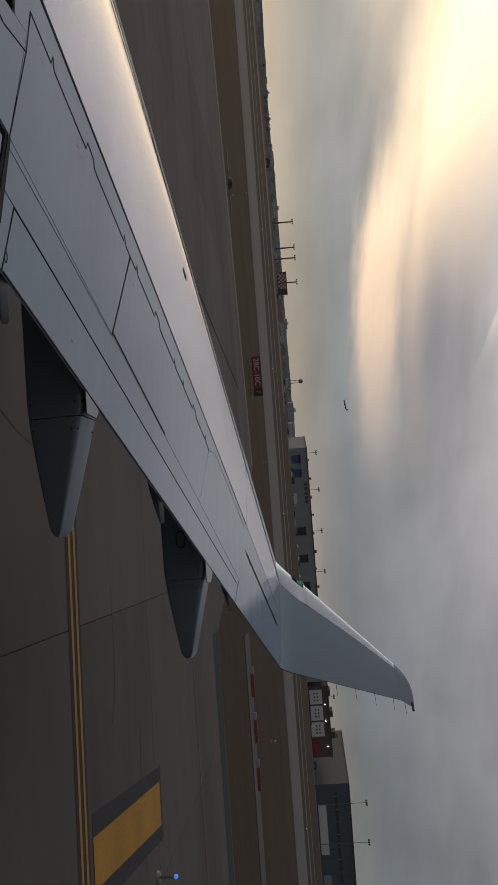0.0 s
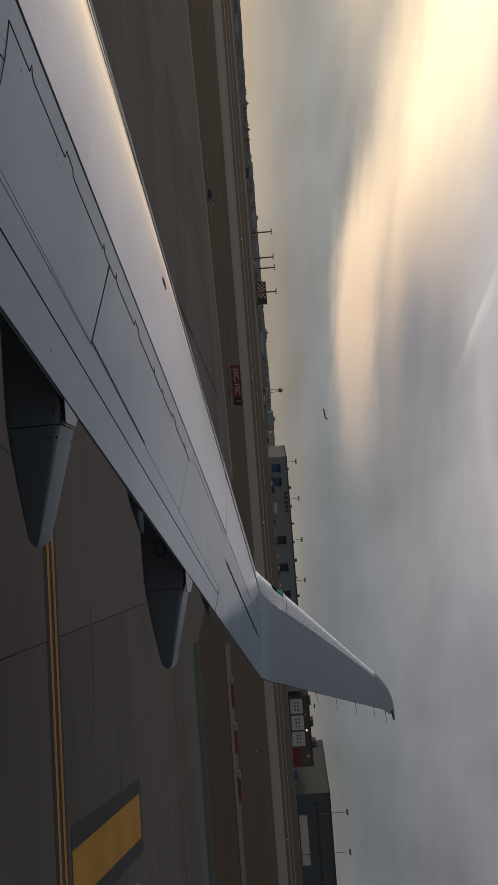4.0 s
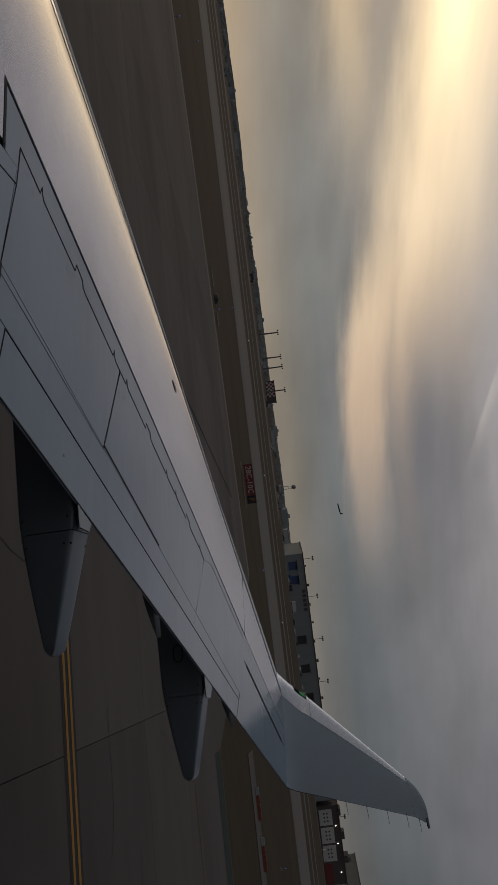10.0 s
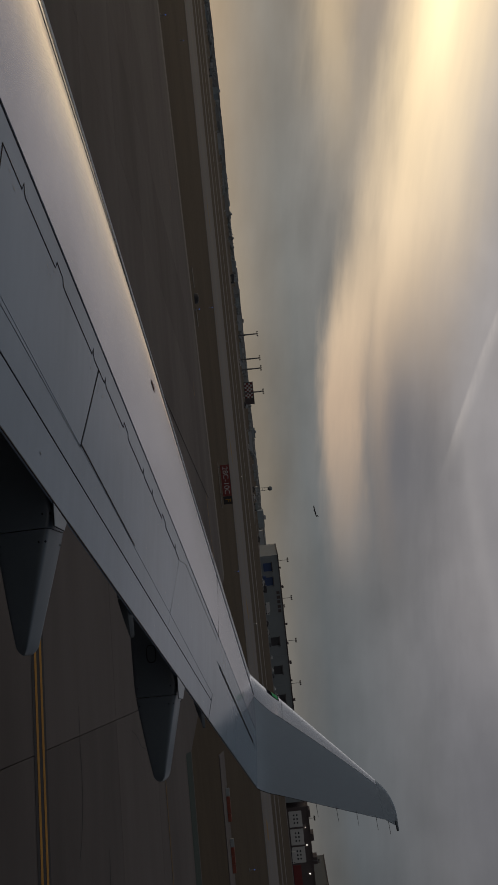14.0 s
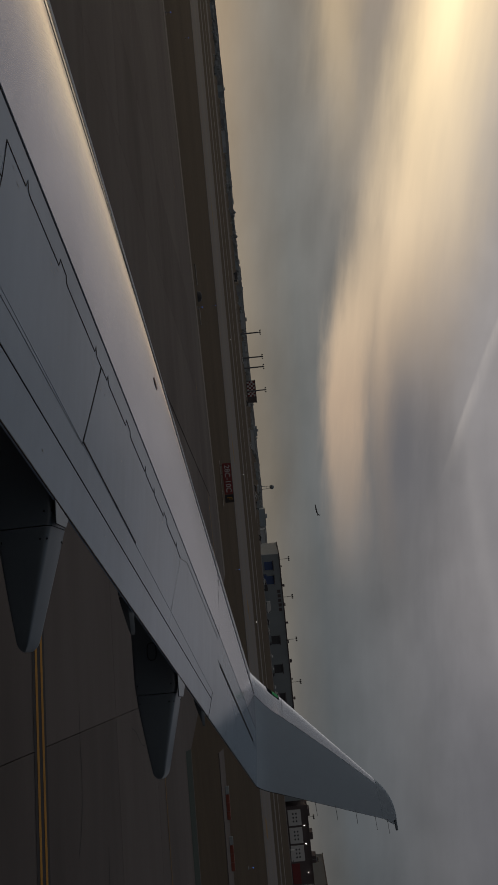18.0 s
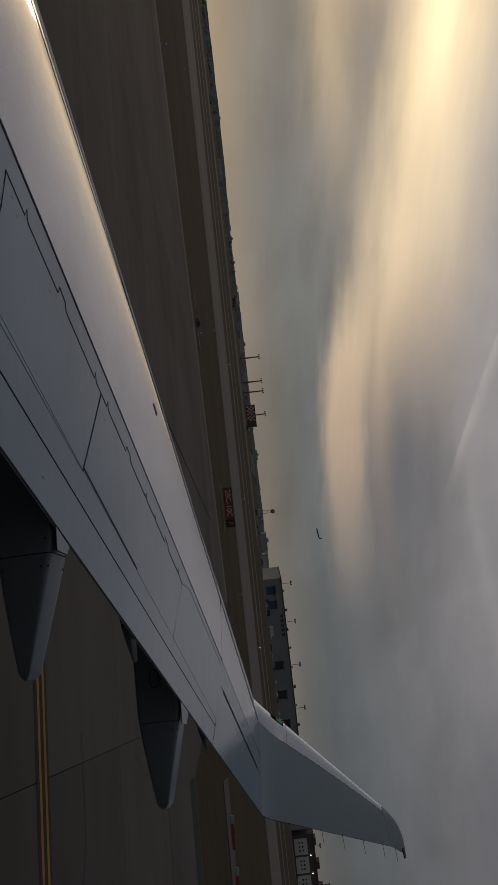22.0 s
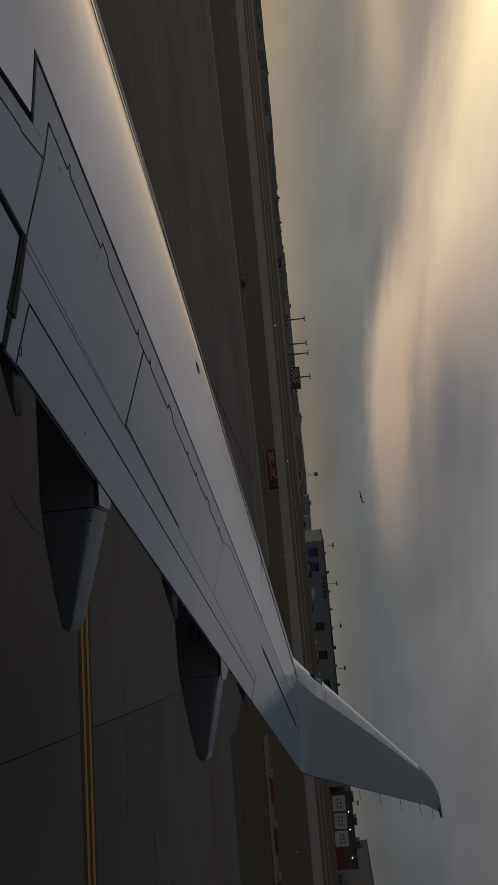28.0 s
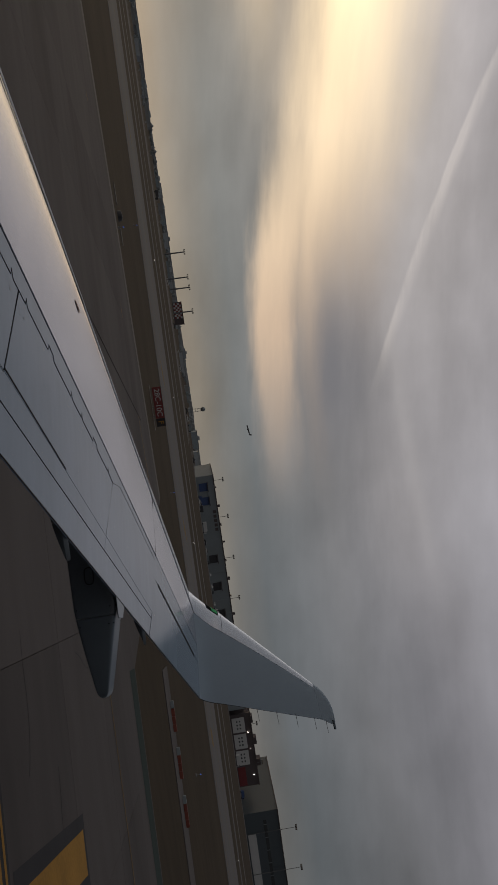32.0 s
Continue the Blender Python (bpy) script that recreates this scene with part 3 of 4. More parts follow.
def ribbon(name, path, width, mat, label, lift=0.0022):
    """A narrow raised bead of sealant along (y, s) points on the upper skin."""
    bm = bmesh.new()
    pts = []
    for (ya, sa), (yb, sb) in zip(path, path[1:]):
        n = max(1, int(abs(yb - ya) / 0.35))
        pts += [wing_at(ya + (yb - ya) * i / n, sa + (sb - sa) * i / n, lift) for i in range(n)]
    pts.append(wing_at(*path[-1], lift))
    rows = []
    for i, c in enumerate(pts):
        d = (pts[min(i + 1, len(pts) - 1)] - pts[max(i - 1, 0)]).normalized()
        n = d.cross(Vector((0, 0, 1))).normalized() * width / 2
        rows.append([bm.verts.new(c + q) for q in (-n - Vector((0, 0, 0.004)), -n * 0.7, n * 0.7, n - Vector((0, 0, 0.004)))])
    for r0, r1 in zip(rows, rows[1:]):
        for j in range(3):
            f = bm.faces.new((r0[j], r0[j + 1], r1[j + 1], r1[j]))
    bmesh.ops.recalc_face_normals(bm, faces=bm.faces[:])
    return part(name, bm, mat, wing, label)


hinge = [(3.122, 0.604)]
for y0, y1 in ((3.345, 0), (3.80, 3.925), (4.42, 0), (4.665, 0), (5.09, 5.215), (5.60, 0), (5.86, 0), (6.185, 6.315), (6.645, 0)):
    hinge += [(y0, 0.605), (y0 + 0.022, 0.588)]
    hinge += [(y0 + 0.03, 0.601), (y0 + 0.045, 0.606)] if not y1 else [(y1 - 0.012, 0.592), (y1 - 0.005, 0.604), (y1 + 0.03, 0.606)]
ribbon("hinge_line", hinge + [(6.81, 0.610)], 0.011, LINE, "thin dark hinge line with small hooks")
for nm, path, w, mt, lab in (
        ("hinge_line", [(2.20, 0.76), (2.859, 0.699), (2.883, 0.700), (3.093, 0.672)], 0.008, LINE, "thin dark hinge line"),
        ("panel_joint", [(3.122, 0.603), (3.093, 0.671), (2.986, 0.819)], 0.008, LINE, "thin dark panel joint"),
        ("panel_joint", [(4.55, 0.608), (4.275, 0.824)], 0.009, LINE, "thin dark panel joint"),
        ("panel_joint", [(6.81, 0.611), (6.48, 0.841)], 0.004, WORN, "fine grey panel joint"),
        ("panel_joint", [(6.81, 0.611), (7.10, 0.567), (8.7, 0.562)], 0.005, WORN, "fine grey panel joint"),
        ("panel_joint", [(2.99, 0.838), (3.34, 0.836), (4.27, 0.835)], 0.003, WORN, "worn grey sealant bead"),
        ("spoiler_gap", [(4.275, 0.825), (5.40, 0.833)], 0.016, LINE, "black gap behind the spoiler"),
        ("flap_joint", [(3.055, 0.900), (5.4, 0.900), (8.30, 0.900)], 0.0038, LINE, "dark joint before the flap"),
        ("flap_joint", [(3.055, 0.900), (2.990, 0.997)], 0.008, LINE, "dark joint beside the flap"),
        ("flap_joint", [(8.365, 0.866), (8.31, 0.900), (8.17, 0.997)], 0.006, LINE, "dark joint at the flap end"),
        ("aileron_joint", [(8.80, 0.671), (11.45, 0.684)], 0.045, LINE, "black gap before the aileron"),
        ("slat_joint", [(8.79, 0.528), (8.94, 0.20), (8.86, 0.125), (8.6, 0.0945)], 0.018, LINE, "dark joint round the slat end"),
        ("edge_joint", [(0.1, 0.1889), (8.6, 0.0945)], 0.012, LINE, "dark joint behind the leading edge"),
        ("edge_joint", [(0.1, 0.150), (4.5, 0.105), (7.0, 0.148), (9.0, 0.180), (YTIP, 0.222)], 0.012, LINE, "dark line along the leading edge")):
    ribbon(nm, path, w, mt, lab)
ribbon("slat_joint", [(2.961, 0.650), (2.961, 0.546)], 0.026, LINE, "wide black joint between the slats")
ribbon("edge_seal", [(3.0, 0.9965), (8.2, 0.9965), (YTIP, 0.9965)], 0.010, BROWN_SEAL, "dark worn seal along the rear edge")
# white rod added to stand for the bright reflection along the nose
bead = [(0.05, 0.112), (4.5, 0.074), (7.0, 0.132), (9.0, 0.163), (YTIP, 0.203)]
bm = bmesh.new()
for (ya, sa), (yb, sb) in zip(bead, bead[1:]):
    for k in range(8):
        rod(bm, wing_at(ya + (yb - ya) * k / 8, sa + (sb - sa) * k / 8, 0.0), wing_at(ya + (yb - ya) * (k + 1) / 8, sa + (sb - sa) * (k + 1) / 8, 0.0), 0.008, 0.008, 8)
part("edge_bead", bm, EDGE_GLINT, wing, "added white bead for the bright reflection along the leading edge", True)
ribbon("access_ring", [(3.015 + 0.012 * math.cos(t), 0.975 + 0.007 * math.sin(t)) for t in [k * math.pi / 6 for k in range(13)]], 0.004, LINE, "thin dark ring of an access cap")


def dots(bm, y0, s0, y1, s1, pitch, r=0.0028):
    a, b = wing_at(y0, s0, 0), wing_at(y1, s1, 0)
    n = max(2, int((b - a).length / pitch))
    for i in range(n + 1):
        k = i / n
        c = wing_at(y0 + (y1 - y0) * k, s0 + (s1 - s0) * k, 0.0015)
        vs = [bm.verts.new(c + Vector((r * math.cos(t), r * math.sin(t), 0))) for t in [j * math.pi / 3 for j in range(6)]]
        bm.faces.new(vs)


bm = bmesh.new()
for y0, s0, y1, s1, p in ((3.15, 0.908, 8.2, 0.908, 0.06), (3.15, 0.97, 5.0, 0.97, 0.09), (3.15, 0.880, 8.3, 0.880, 0.05), (3.15, 0.835, 8.3, 0.868, 0.09),
                          (3.15, 0.60, 6.7, 0.60, 0.07), (3.82, 0.91, 3.77, 0.98, 0.04), (5.15, 0.91, 5.1, 0.98, 0.04), (6.65, 0.91, 6.6, 0.98, 0.04),
                          (6.95, 0.55, 8.9, 0.54, 0.09), (9.0, 0.69, 11.7, 0.70, 0.07)):
    dots(bm, y0, s0, y1, s1, p)
spots = random.Random(8)
for y in (3.22, 3.68, 4.30, 4.56, 4.98, 5.52, 5.78, 6.08, 6.52):
    for k in range(spots.randint(3, 7)):
        yy, ss_ = y + spots.uniform(-0.03, 0.10), spots.uniform(0.615, 0.66)
        dots(bm, yy, ss_, yy + 0.012, ss_ + 0.001, 0.05, spots.uniform(0.002, 0.0042))
for k in range(40):
    yy, ss_ = spots.uniform(3.2, 11.0), spots.uniform(0.70, 0.98)
    dots(bm, yy, ss_, yy + 0.012, ss_ + 0.001, 0.05, spots.uniform(0.002, 0.0045))
part("fasteners", bm, STEEL, wing, "rows of small dark fasteners")["kind"] = "stuff"
part("rubber_seal", skin((2.940, 2.875), (2.960, 2.905), 0.828, 0.95, gap=0.001, lift=0.004), LINE, wing, "black seal beside the inboard flap")
part("rubber_seal", skin((2.958, 2.903), (2.982, 2.944), 0.826, 0.948, gap=0.001, lift=0.007), BROWN_SEAL, wing, "brown-black rubber seal beside the flap")
part("rubber_seal", skin((2.885, 2.866), (2.915, 2.894), 0.951, 0.998, gap=0.001, lift=0.004), LINE, wing, "black seal beside the inboard flap")
bm = bmesh.new()
bmesh.ops.create_circle(bm, cap_ends=True, segments=14, radius=0.035)
bm.transform(Matrix.Translation(wing_at(6.03, 0.23, 0.004)) @ Euler((radians(4), radians(-4), radians(-26))).to_matrix().to_4x4() @ Matrix.Diagonal((0.55, 2.1, 1, 1)))
part("vent_mark", bm, material("brown_stain", (0.30, 0.16, 0.13), 0.6, var=0.3, scale=20), wing, "small brown oval mark")

# main gear leg below the root carries the wing
bm = bmesh.new()
rod(bm, (-1.7, 1.3, -1.35), (-1.7, 1.3, -3.15), 0.09, 0.075, 12)
part("gear_leg", bm, STEEL, wing, "steel landing gear leg", True)
for dy in (-0.22, 0.22):
    bm = bmesh.new()
    rod(bm, (-1.7, 1.3 + dy - 0.11, -3.15), (-1.7, 1.3 + dy + 0.11, -3.15), 0.45, 0.45, 28)
    part("gear_tyre", bm, RUBBER, wing, "black gear tyre", True)

# fuselage side behind the eye, with the cabin window that it looks out of
bm = bmesh.new()
xs = [-9, -6, -3, -1.2, -0.24, 0.24, 1.2, 3, 6, 9]
nseg, rad, cy, cz = 64, 1.5, -1.30, -0.55
for shell in (0.0, 0.05):
    rows = [[bm.verts.new((x, cy + (rad - shell) * math.cos(2 * math.pi * k / nseg), cz + (rad - shell) * math.sin(2 * math.pi * k / nseg))) for k in range(nseg)] for x in xs]
    for i in range(len(xs) - 1):
        for k in range(nseg):
            zc = cz + rad * math.sin(2 * math.pi * (k + 0.5) / nseg)
            if xs[i] == -0.24 and math.cos(2 * math.pi * (k + 0.5) / nseg) > 0 and -0.30 < zc < 0.30:
                continue
            j = (k + 1) % nseg
            bm.faces.new((rows[i][k], rows[i][j], rows[i + 1][j], rows[i + 1][k]))
    for r in (rows[0], rows[-1]):
        bm.faces.new(r)
bmesh.ops.recalc_face_normals(bm, faces=bm.faces[:])
part("fuselage", bm, material("white_fuselage_paint", (0.55, 0.55, 0.56), 0.35, var=0.04), wing, "white fuselage skin with a cabin window opening", True)


# ---- the airfield ----
HEAD = -14.0      # the taxi line runs at this turn to the window's axis


def sheet(name, x0, x1, y0, y1, z, mat, label, category, kind="structure", rot=0.0, parent=None):
    bm = bmesh.new()
    bm.faces.new([bm.verts.new(Vector(p)) for p in ((x0, y0, z), (x1, y0, z), (x1, y1, z), (x0, y1, z))])
    if parent is not None:
        return part(name, bm, mat, parent, label)
    return thing(name, bm, mat, label, category, kind=kind, at=pose(0, 0, 0, 0, 0, rot))


sheet("ground", -4900, 4900, -4900, 4900, -0.08, GRASS, "flat dry brown winter grass of an airfield", "ground")


def slab_of(name, outline, mat, label, top=-0.03, category="pavement", kind="structure", rot=0.0):
    """A paved area half a metre thick with the given outline, counter-clockwise."""
    bm = bmesh.new()
    loft(bm, [[Vector((x, y, z)) for x, y in outline] for z in (-0.5, top)])
    return thing(name, bm, mat, label, category, kind=kind, at=pose(0, 0, 0, 0, 0, rot))


# the apron's edge runs out ahead of the wing, then steps in towards the line behind it
EDGE_B, EDGE_C, EDGE_D = Vector((-6, 68.0)), Vector((3.4, 33.6)), Vector((300, 47.0))
EDGE_A = EDGE_B + Vector((-40, -18.8)) * 7
apron = slab_of("apron", [(EDGE_A.x, -130), (300, -130), tuple(EDGE_D), tuple(EDGE_C), tuple(EDGE_B), tuple(EDGE_A)], CONCRETE, "wide worn dark concrete apron with joints", rot=HEAD)
along = (EDGE_A - EDGE_B).normalized()
out = Vector((along.y, -along.x))
slab_of("shoulder", [tuple(EDGE_B + out * 0.10), tuple(EDGE_B + out * 2.0), tuple(EDGE_A + out * 2.0), tuple(EDGE_A + out * 0.10)], LIGHT_CONC, "narrow pale concrete edge strip beside the grass", -0.02, rot=HEAD)
slab_of("taxiway", [(-420, 112), (420, 108), (420, 160), (-420, 172)], TAXI_CONC, "pale grey concrete taxiway beyond the grass", rot=HEAD)
slab_of("service_lane", [(5.2, 47.6), (120, 50.0), (120, 53.6), (5.4, 51.4)], CONCRETE, "narrow dark concrete lane in the grass", category="road", rot=HEAD)
slab_of("perimeter_road", [(-450, 198), (450, 196), (450, 209), (-450, 212)], ASPHALT, "grey asphalt perimeter road", category="road", rot=HEAD)
slab_of("service_road", [(-480, 262), (250, 262), (250, 273), (-480, 273)], LIGHT_CONC, "pale service road along the airfield", category="road", rot=HEAD)
thing("far_service_road", boxed(-1600, 1600, 552, 570, -0.5, -0.03), LIGHT_CONC, "pale far service road", "road", kind="structure")
thing("cargo_apron", boxed(72, 1260, 572, 760, -0.5, -0.03), ASPHALT, "grey asphalt yard before the cargo buildings", "pavement", kind="structure")
thing("far_runway", boxed(-2500, 40, 430, 520, -0.5, -0.03), ASPHALT, "far grey runway", "pavement", kind="structure")

# edge line along the apron
bm = bmesh.new()
bm.faces.new([bm.verts.new((*p, -0.025)) for p in (EDGE_B - out * 9.0, EDGE_B - out * 8.7, EDGE_A - out * 8.7, EDGE_A - out * 9.0)])
part("edge_line", bm, EDGE_YELLOW, apron, "faint yellow edge line")


def mark(name, pts, mat, label, z=0.006, parent=None):
    bm = bmesh.new()
    bm.faces.new([bm.verts.new((x, y, z)) for x, y in pts])
    bmesh.ops.recalc_face_normals(bm, faces=bm.faces[:])
    for f in bm.faces:
        if f.normal.z < 0:
            f.normal_flip()
    ob = part(name, bm, mat, parent, label)
    return ob


marks = root("taxi_markings", "worn yellow double taxi line with black borders painted on concrete", "marking", at=pose(0, 0, 0, 0, 0, HEAD), kind="structure")


def line_at(y, w, mat, x0=-60, x1=60, z=0.008, tilt=0.0, label=""):
    mark("painted_line", [(x0, y - w / 2 + tilt * x0), (x1, y - w / 2 + tilt * x1), (x1, y + w / 2 + tilt * x1), (x0, y + w / 2 + tilt * x0)], mat, label, z, marks)


line_at(12.68, 0.66, BLACKP, z=0.006, label="black border of the taxi line")
line_at(12.54, 0.115, YELLOW, z=0.010)
line_at(12.82, 0.115, YELLOW, z=0.010)
line_at(25.4, 0.12, EDGE_YELLOW, x0=2, x1=40, z=0.010, tilt=0.06)
mark("painted_panel", [(4.02, 13.2), (5.50, 13.2), (6.42, 19.15), (4.86, 19.15)], BLACKP, "black border of the guidance panel", 0.006, marks)
mark("painted_panel", [(4.38, 13.2), (5.16, 13.2), (6.08, 18.95), (5.14, 18.95)], YELLOW, "orange-yellow painted guidance panel", 0.010, marks)
CREAM = material("cream_marking_paint", (0.36, 0.29, 0.16), 0.7, var=0.2, scale=1.5)
mark("painted_square", [(6.15, 15.0), (6.95, 15.0), (7.1, 16.2), (6.3, 16.2)], CREAM, "cream painted square with dark unreadable bars", 0.014, marks)
for k in range(3):
    mark("painted_bar", [(6.3 + 0.05 * k, 15.2 + 0.3 * k), (6.8 + 0.05 * k, 15.2 + 0.3 * k), (6.8 + 0.05 * k, 15.31 + 0.3 * k), (6.3 + 0.05 * k, 15.31 + 0.3 * k)], BLACKP, "dark painted bar", 0.018, marks)
mark("painted_band", [(3.3, 31.6), (40, 33.2), (40, 34.8), (3.4, 33.4)], GREENP, "dull green painted pavement", -0.024, marks)


for x, y in ((-78, 126), (-34, 124), (-9, 128), (22, 121), (48, 126)):
    mark("painted_bar", [(x, y), (x + 2.6, y + 0.4), (x + 4.4, y + 7.2), (x + 1.8, y + 6.8)], EDGE_YELLOW, "faded yellow bar on the taxiway", -0.024, marks)
for y in (114.6, 141.0):
    mark("painted_line", [(-300, y), (300, y), (300, y + 0.5), (-300, y + 0.5)], EDGE_YELLOW, "faded yellow taxiway line", -0.025, marks)


# low red and white barricades along the pavement edge
def barricade():
    r = root("barricade", "low orange-red plastic barricade with a pale end block", "barricade", "barricades along the edge")
    for k in range(4):
        part("barricade_block", boxed(-0.9 + k * 0.45, -0.47 + k * 0.45, -0.09, 0.09, 0.0, 0.20, 0.02), BARRIER if k else BLD_GREY, r, "orange-red block" if k else "pale grey block")
    return r


TO_WORLD = pose(0, 0, 0, 0, 0, HEAD)
first = barricade()
first.matrix_world = TO_WORLD @ pose(8.2, 50.2, -0.03)
for k in range(1, 3):
    copy_thing(first, TO_WORLD @ pose(8.2 + k * 2.7, 50.2 + 0.1 * (k % 2), -0.03, 0, 0, (k * 37 % 11) - 5))


def edge_light(lamp, label):
    r = root("edge_light", label, "airfield light", "airfield edge lights")
    bm = bmesh.new()
    rod(bm, (0, 0, 0), (0, 0, 0.06), 0.14, 0.12, 12)
    part("base_plate", bm, STEEL, r)
    bm = bmesh.new()
    rod(bm, (0, 0, 0.05), (0, 0, 0.36), 0.03, 0.03, 8)
    part("stem", bm, STEEL, r)
    bm = bmesh.new()
    bmesh.ops.create_uvsphere(bm, u_segments=10, v_segments=6, radius=0.05, matrix=Matrix.Translation((0, 0, 0.40)))
    part("lens", bm, lamp, r, smooth=True)
    return r


blue = edge_light(LAMP_B, "small blue taxiway edge light on a stem")
blue.matrix_world = pose(-34, 62.5, -0.08)
copy_thing(blue, TO_WORLD @ pose(6.9, 18.2, 0.0))
for x, y in ((-12, 67.5), (32, 62.5), (-50, 98.0), (-18, 101.0), (14, 95.0)):
    copy_thing(blue, pose(x, y, -0.08))
white = edge_light(LAMP_W, "small white runway edge light on a stem")
white.matrix_world = TO_WORLD @ pose(-70, 176, -0.08)
for x, y in ((-38, 176), (-6, 175), (26, 174), (58, 174)):
    copy_thing(white, TO_WORLD @ pose(x, y, -0.08))


# guidance signs on the grass
def lettering(text, size, x, z, mat, parent, y=-0.135):
    cu = bpy.data.curves.new("lettering", "FONT")
    cu.body, cu.size, cu.extrude, cu.align_x, cu.align_y = text, size, 0.004, "CENTER", "CENTER"
    cu.materials.append(mat)
    ob = new("lettering", cu)
    ob.parent = parent
    ob.matrix_local = pose(x, y, z, 90, 0, 0)
    ob["label"] = "sign lettering"
    return ob


def guidance_sign(panels, height, label):
    """panels: (width, colour, text, text colour)."""
    r = root("guidance_sign", label, "airfield sign")
    total = sum(p[0] for p in panels)
    x = -total / 2
    for w, col, text, tcol in panels:
        f = part("sign_panel", boxed(x + 0.01, x + w - 0.01, -0.11, 0.11, 0.22, 0.22 + height, 0.015), col, r)
        part("sign_frame", boxed(x, x + w, -0.125, 0.125, 0.22 + height, 0.25 + height), BLACKP, r)
        if text == "bars":
            for k in range(3):
                part("bar", boxed(x + w * (0.2 + 0.22 * k), x + w * (0.32 + 0.22 * k), -0.122, -0.115, 0.22 + height * 0.25, 0.22 + height * 0.75), tcol, r, "pale bar")
        elif text:
            lettering(text, height * 0.86, x + w / 2, 0.22 + height / 2, tcol, r, -0.118)
        x += w
    for k in range(int(total / 1.2) + 1):
        px = -total / 2 + 0.2 + k * (total - 0.4) / int(total / 1.2 + 0.999)
        bm = bmesh.new()
        rod(bm, (px, 0, 0.0), (px, 0, 0.24), 0.04, 0.04, 8)
        part("sign_leg", bm, STEEL, r)
    part("sign_pad", boxed(-total / 2 - 0.3, total / 2 + 0.3, -0.5, 0.5, -0.1, 0.02), LIGHT_CONC, r, "concrete pad")
    return r


s = guidance_sign([(3.1, RED, "28C-10C", WHITE), (0.8, BLACKP, "F", YELLOW)], 0.85, "red runway sign with white writing on dry grass")
s.matrix_world = pose(3.2, 80, -0.08, 0, 0, -3)
s = guidance_sign([(1.2, RED, "bars", WHITE), (1.2, RED, "bars", WHITE)], 0.9, "small red sign with pale markings on the grass")
s.matrix_world = pose(33, 86, -0.08, 0, 0, -8)
for x0, x1 in ((-16.0, -14.3), (-12.4, -10.9)):
    thing("culvert_slab", boxed(x0, x1, 69.0, 69.9, -0.2, 0.0, 0.03), LIGHT_CONC, "pale concrete slab set in the grass", "slab", "slabs beside the drain cover")
bm = bmesh.new()
rod(bm, (0, 0, 0), (0, 0, 0.30), 0.50, 0.40, 18)
rod(bm, (0, 0, 0.28), (0, 0, 0.36), 0.30, 0.22, 14)
thing("drain_cover", bm, DARK_STEEL, "black domed drain cover between slabs on the grass", "drain cover", at=pose(-13.3, 69.5, -0.08), smooth=True)


YARD = 1.8        # the cargo yard lies this much farther out than its plan, and is as much larger


# vehicles
def truck(body_mat, length, height, label, cab=True):
    r = root("truck", label, "truck", "vehicles on the roads")
    w = 1.15
    part("cargo_box", boxed(-length / 2, length / 2 - (1.9 if cab else 0.1), -w, w, 0.7, height, 0.06), body_mat, r)
    if cab:
        part("cab", boxed(length / 2 - 1.8, length / 2, -w, w, 0.5, height * 0.78, 0.15), body_mat, r)
        part("windscreen", boxed(length / 2 - 1.2, length / 2 - 0.35, -w - 0.02, w + 0.02, height * 0.5, height * 0.70, 0.03), GLASSD, r, "dark cab windows")
    part("chassis", boxed(-length / 2 + 0.1, length / 2 - 0.1, -w + 0.2, w - 0.2, 0.45, 0.72), STEEL, r)
    for x in (-length / 2 + 0.9, length / 2 - 0.9):
        for y in (-w + 0.12, w - 0.12):
            bm = bmesh.new()
            rod(bm, (x, y - 0.13, 0.46), (x, y + 0.13, 0.46), 0.46, 0.46, 14)
            part("wheel", bm, RUBBER, r)
    return r


DARKV = material("dark_vehicle_paint", (0.035, 0.035, 0.04), 0.4, var=0.1)
for mat, ln, h, lab, spots in (
        (DARKV, 6.5, 2.6, "dark box truck on the airfield road", ((-118, 561, 0), (96, 562, 180))),
        (WHITE, 8.5, 3.4, "white box truck beside the cargo building", ((118, 600, 0), (186, 602, 180), (300, 598, 0))),
        (BLUE, 6.5, 2.8, "blue ramp truck in the cargo yard", ((96, 604, 90), (228, 600, 0), (330, 602, 0))),
        (BLD_GREY, 6.0, 2.4, "grey ramp truck on the service road", ((40, 561, 0), (-262, 562, 0)))):
    v = truck(mat, ln, h, lab)
    v.matrix_world = pose(spots[0][0], spots[0][1], -0.03, 0, 0, spots[0][2])
    for x, y, a in spots[1:]:
        copy_thing(v, pose(x, y, -0.03, 0, 0, a))


def car(mat, label):
    r = root("parked_car", label, "car", "cars in the yard")
    bm = bmesh.new()
    prof = [(-2.2, 0.35), (-2.2, 0.9), (-1.5, 1.0), (-1.0, 1.45), (0.5, 1.45), (1.2, 0.98), (2.15, 0.85), (2.25, 0.35)]
    loft(bm, [[Vector((x, y, z)) for x, z in prof] for y in (-0.85, 0.85)])
    part("body", bm, mat, r)
    part("side_window", boxed(-0.95, 0.7, -0.86, 0.86, 1.0, 1.36), GLASSD, r, "dark windows")
    for x in (-1.4, 1.4):
        for y in (-0.78, 0.78):
            bm = bmesh.new()
            rod(bm, (x, y - 0.1, 0.33), (x, y + 0.1, 0.33), 0.33, 0.33, 12)
            part("wheel", bm, RUBBER, r)
    return r


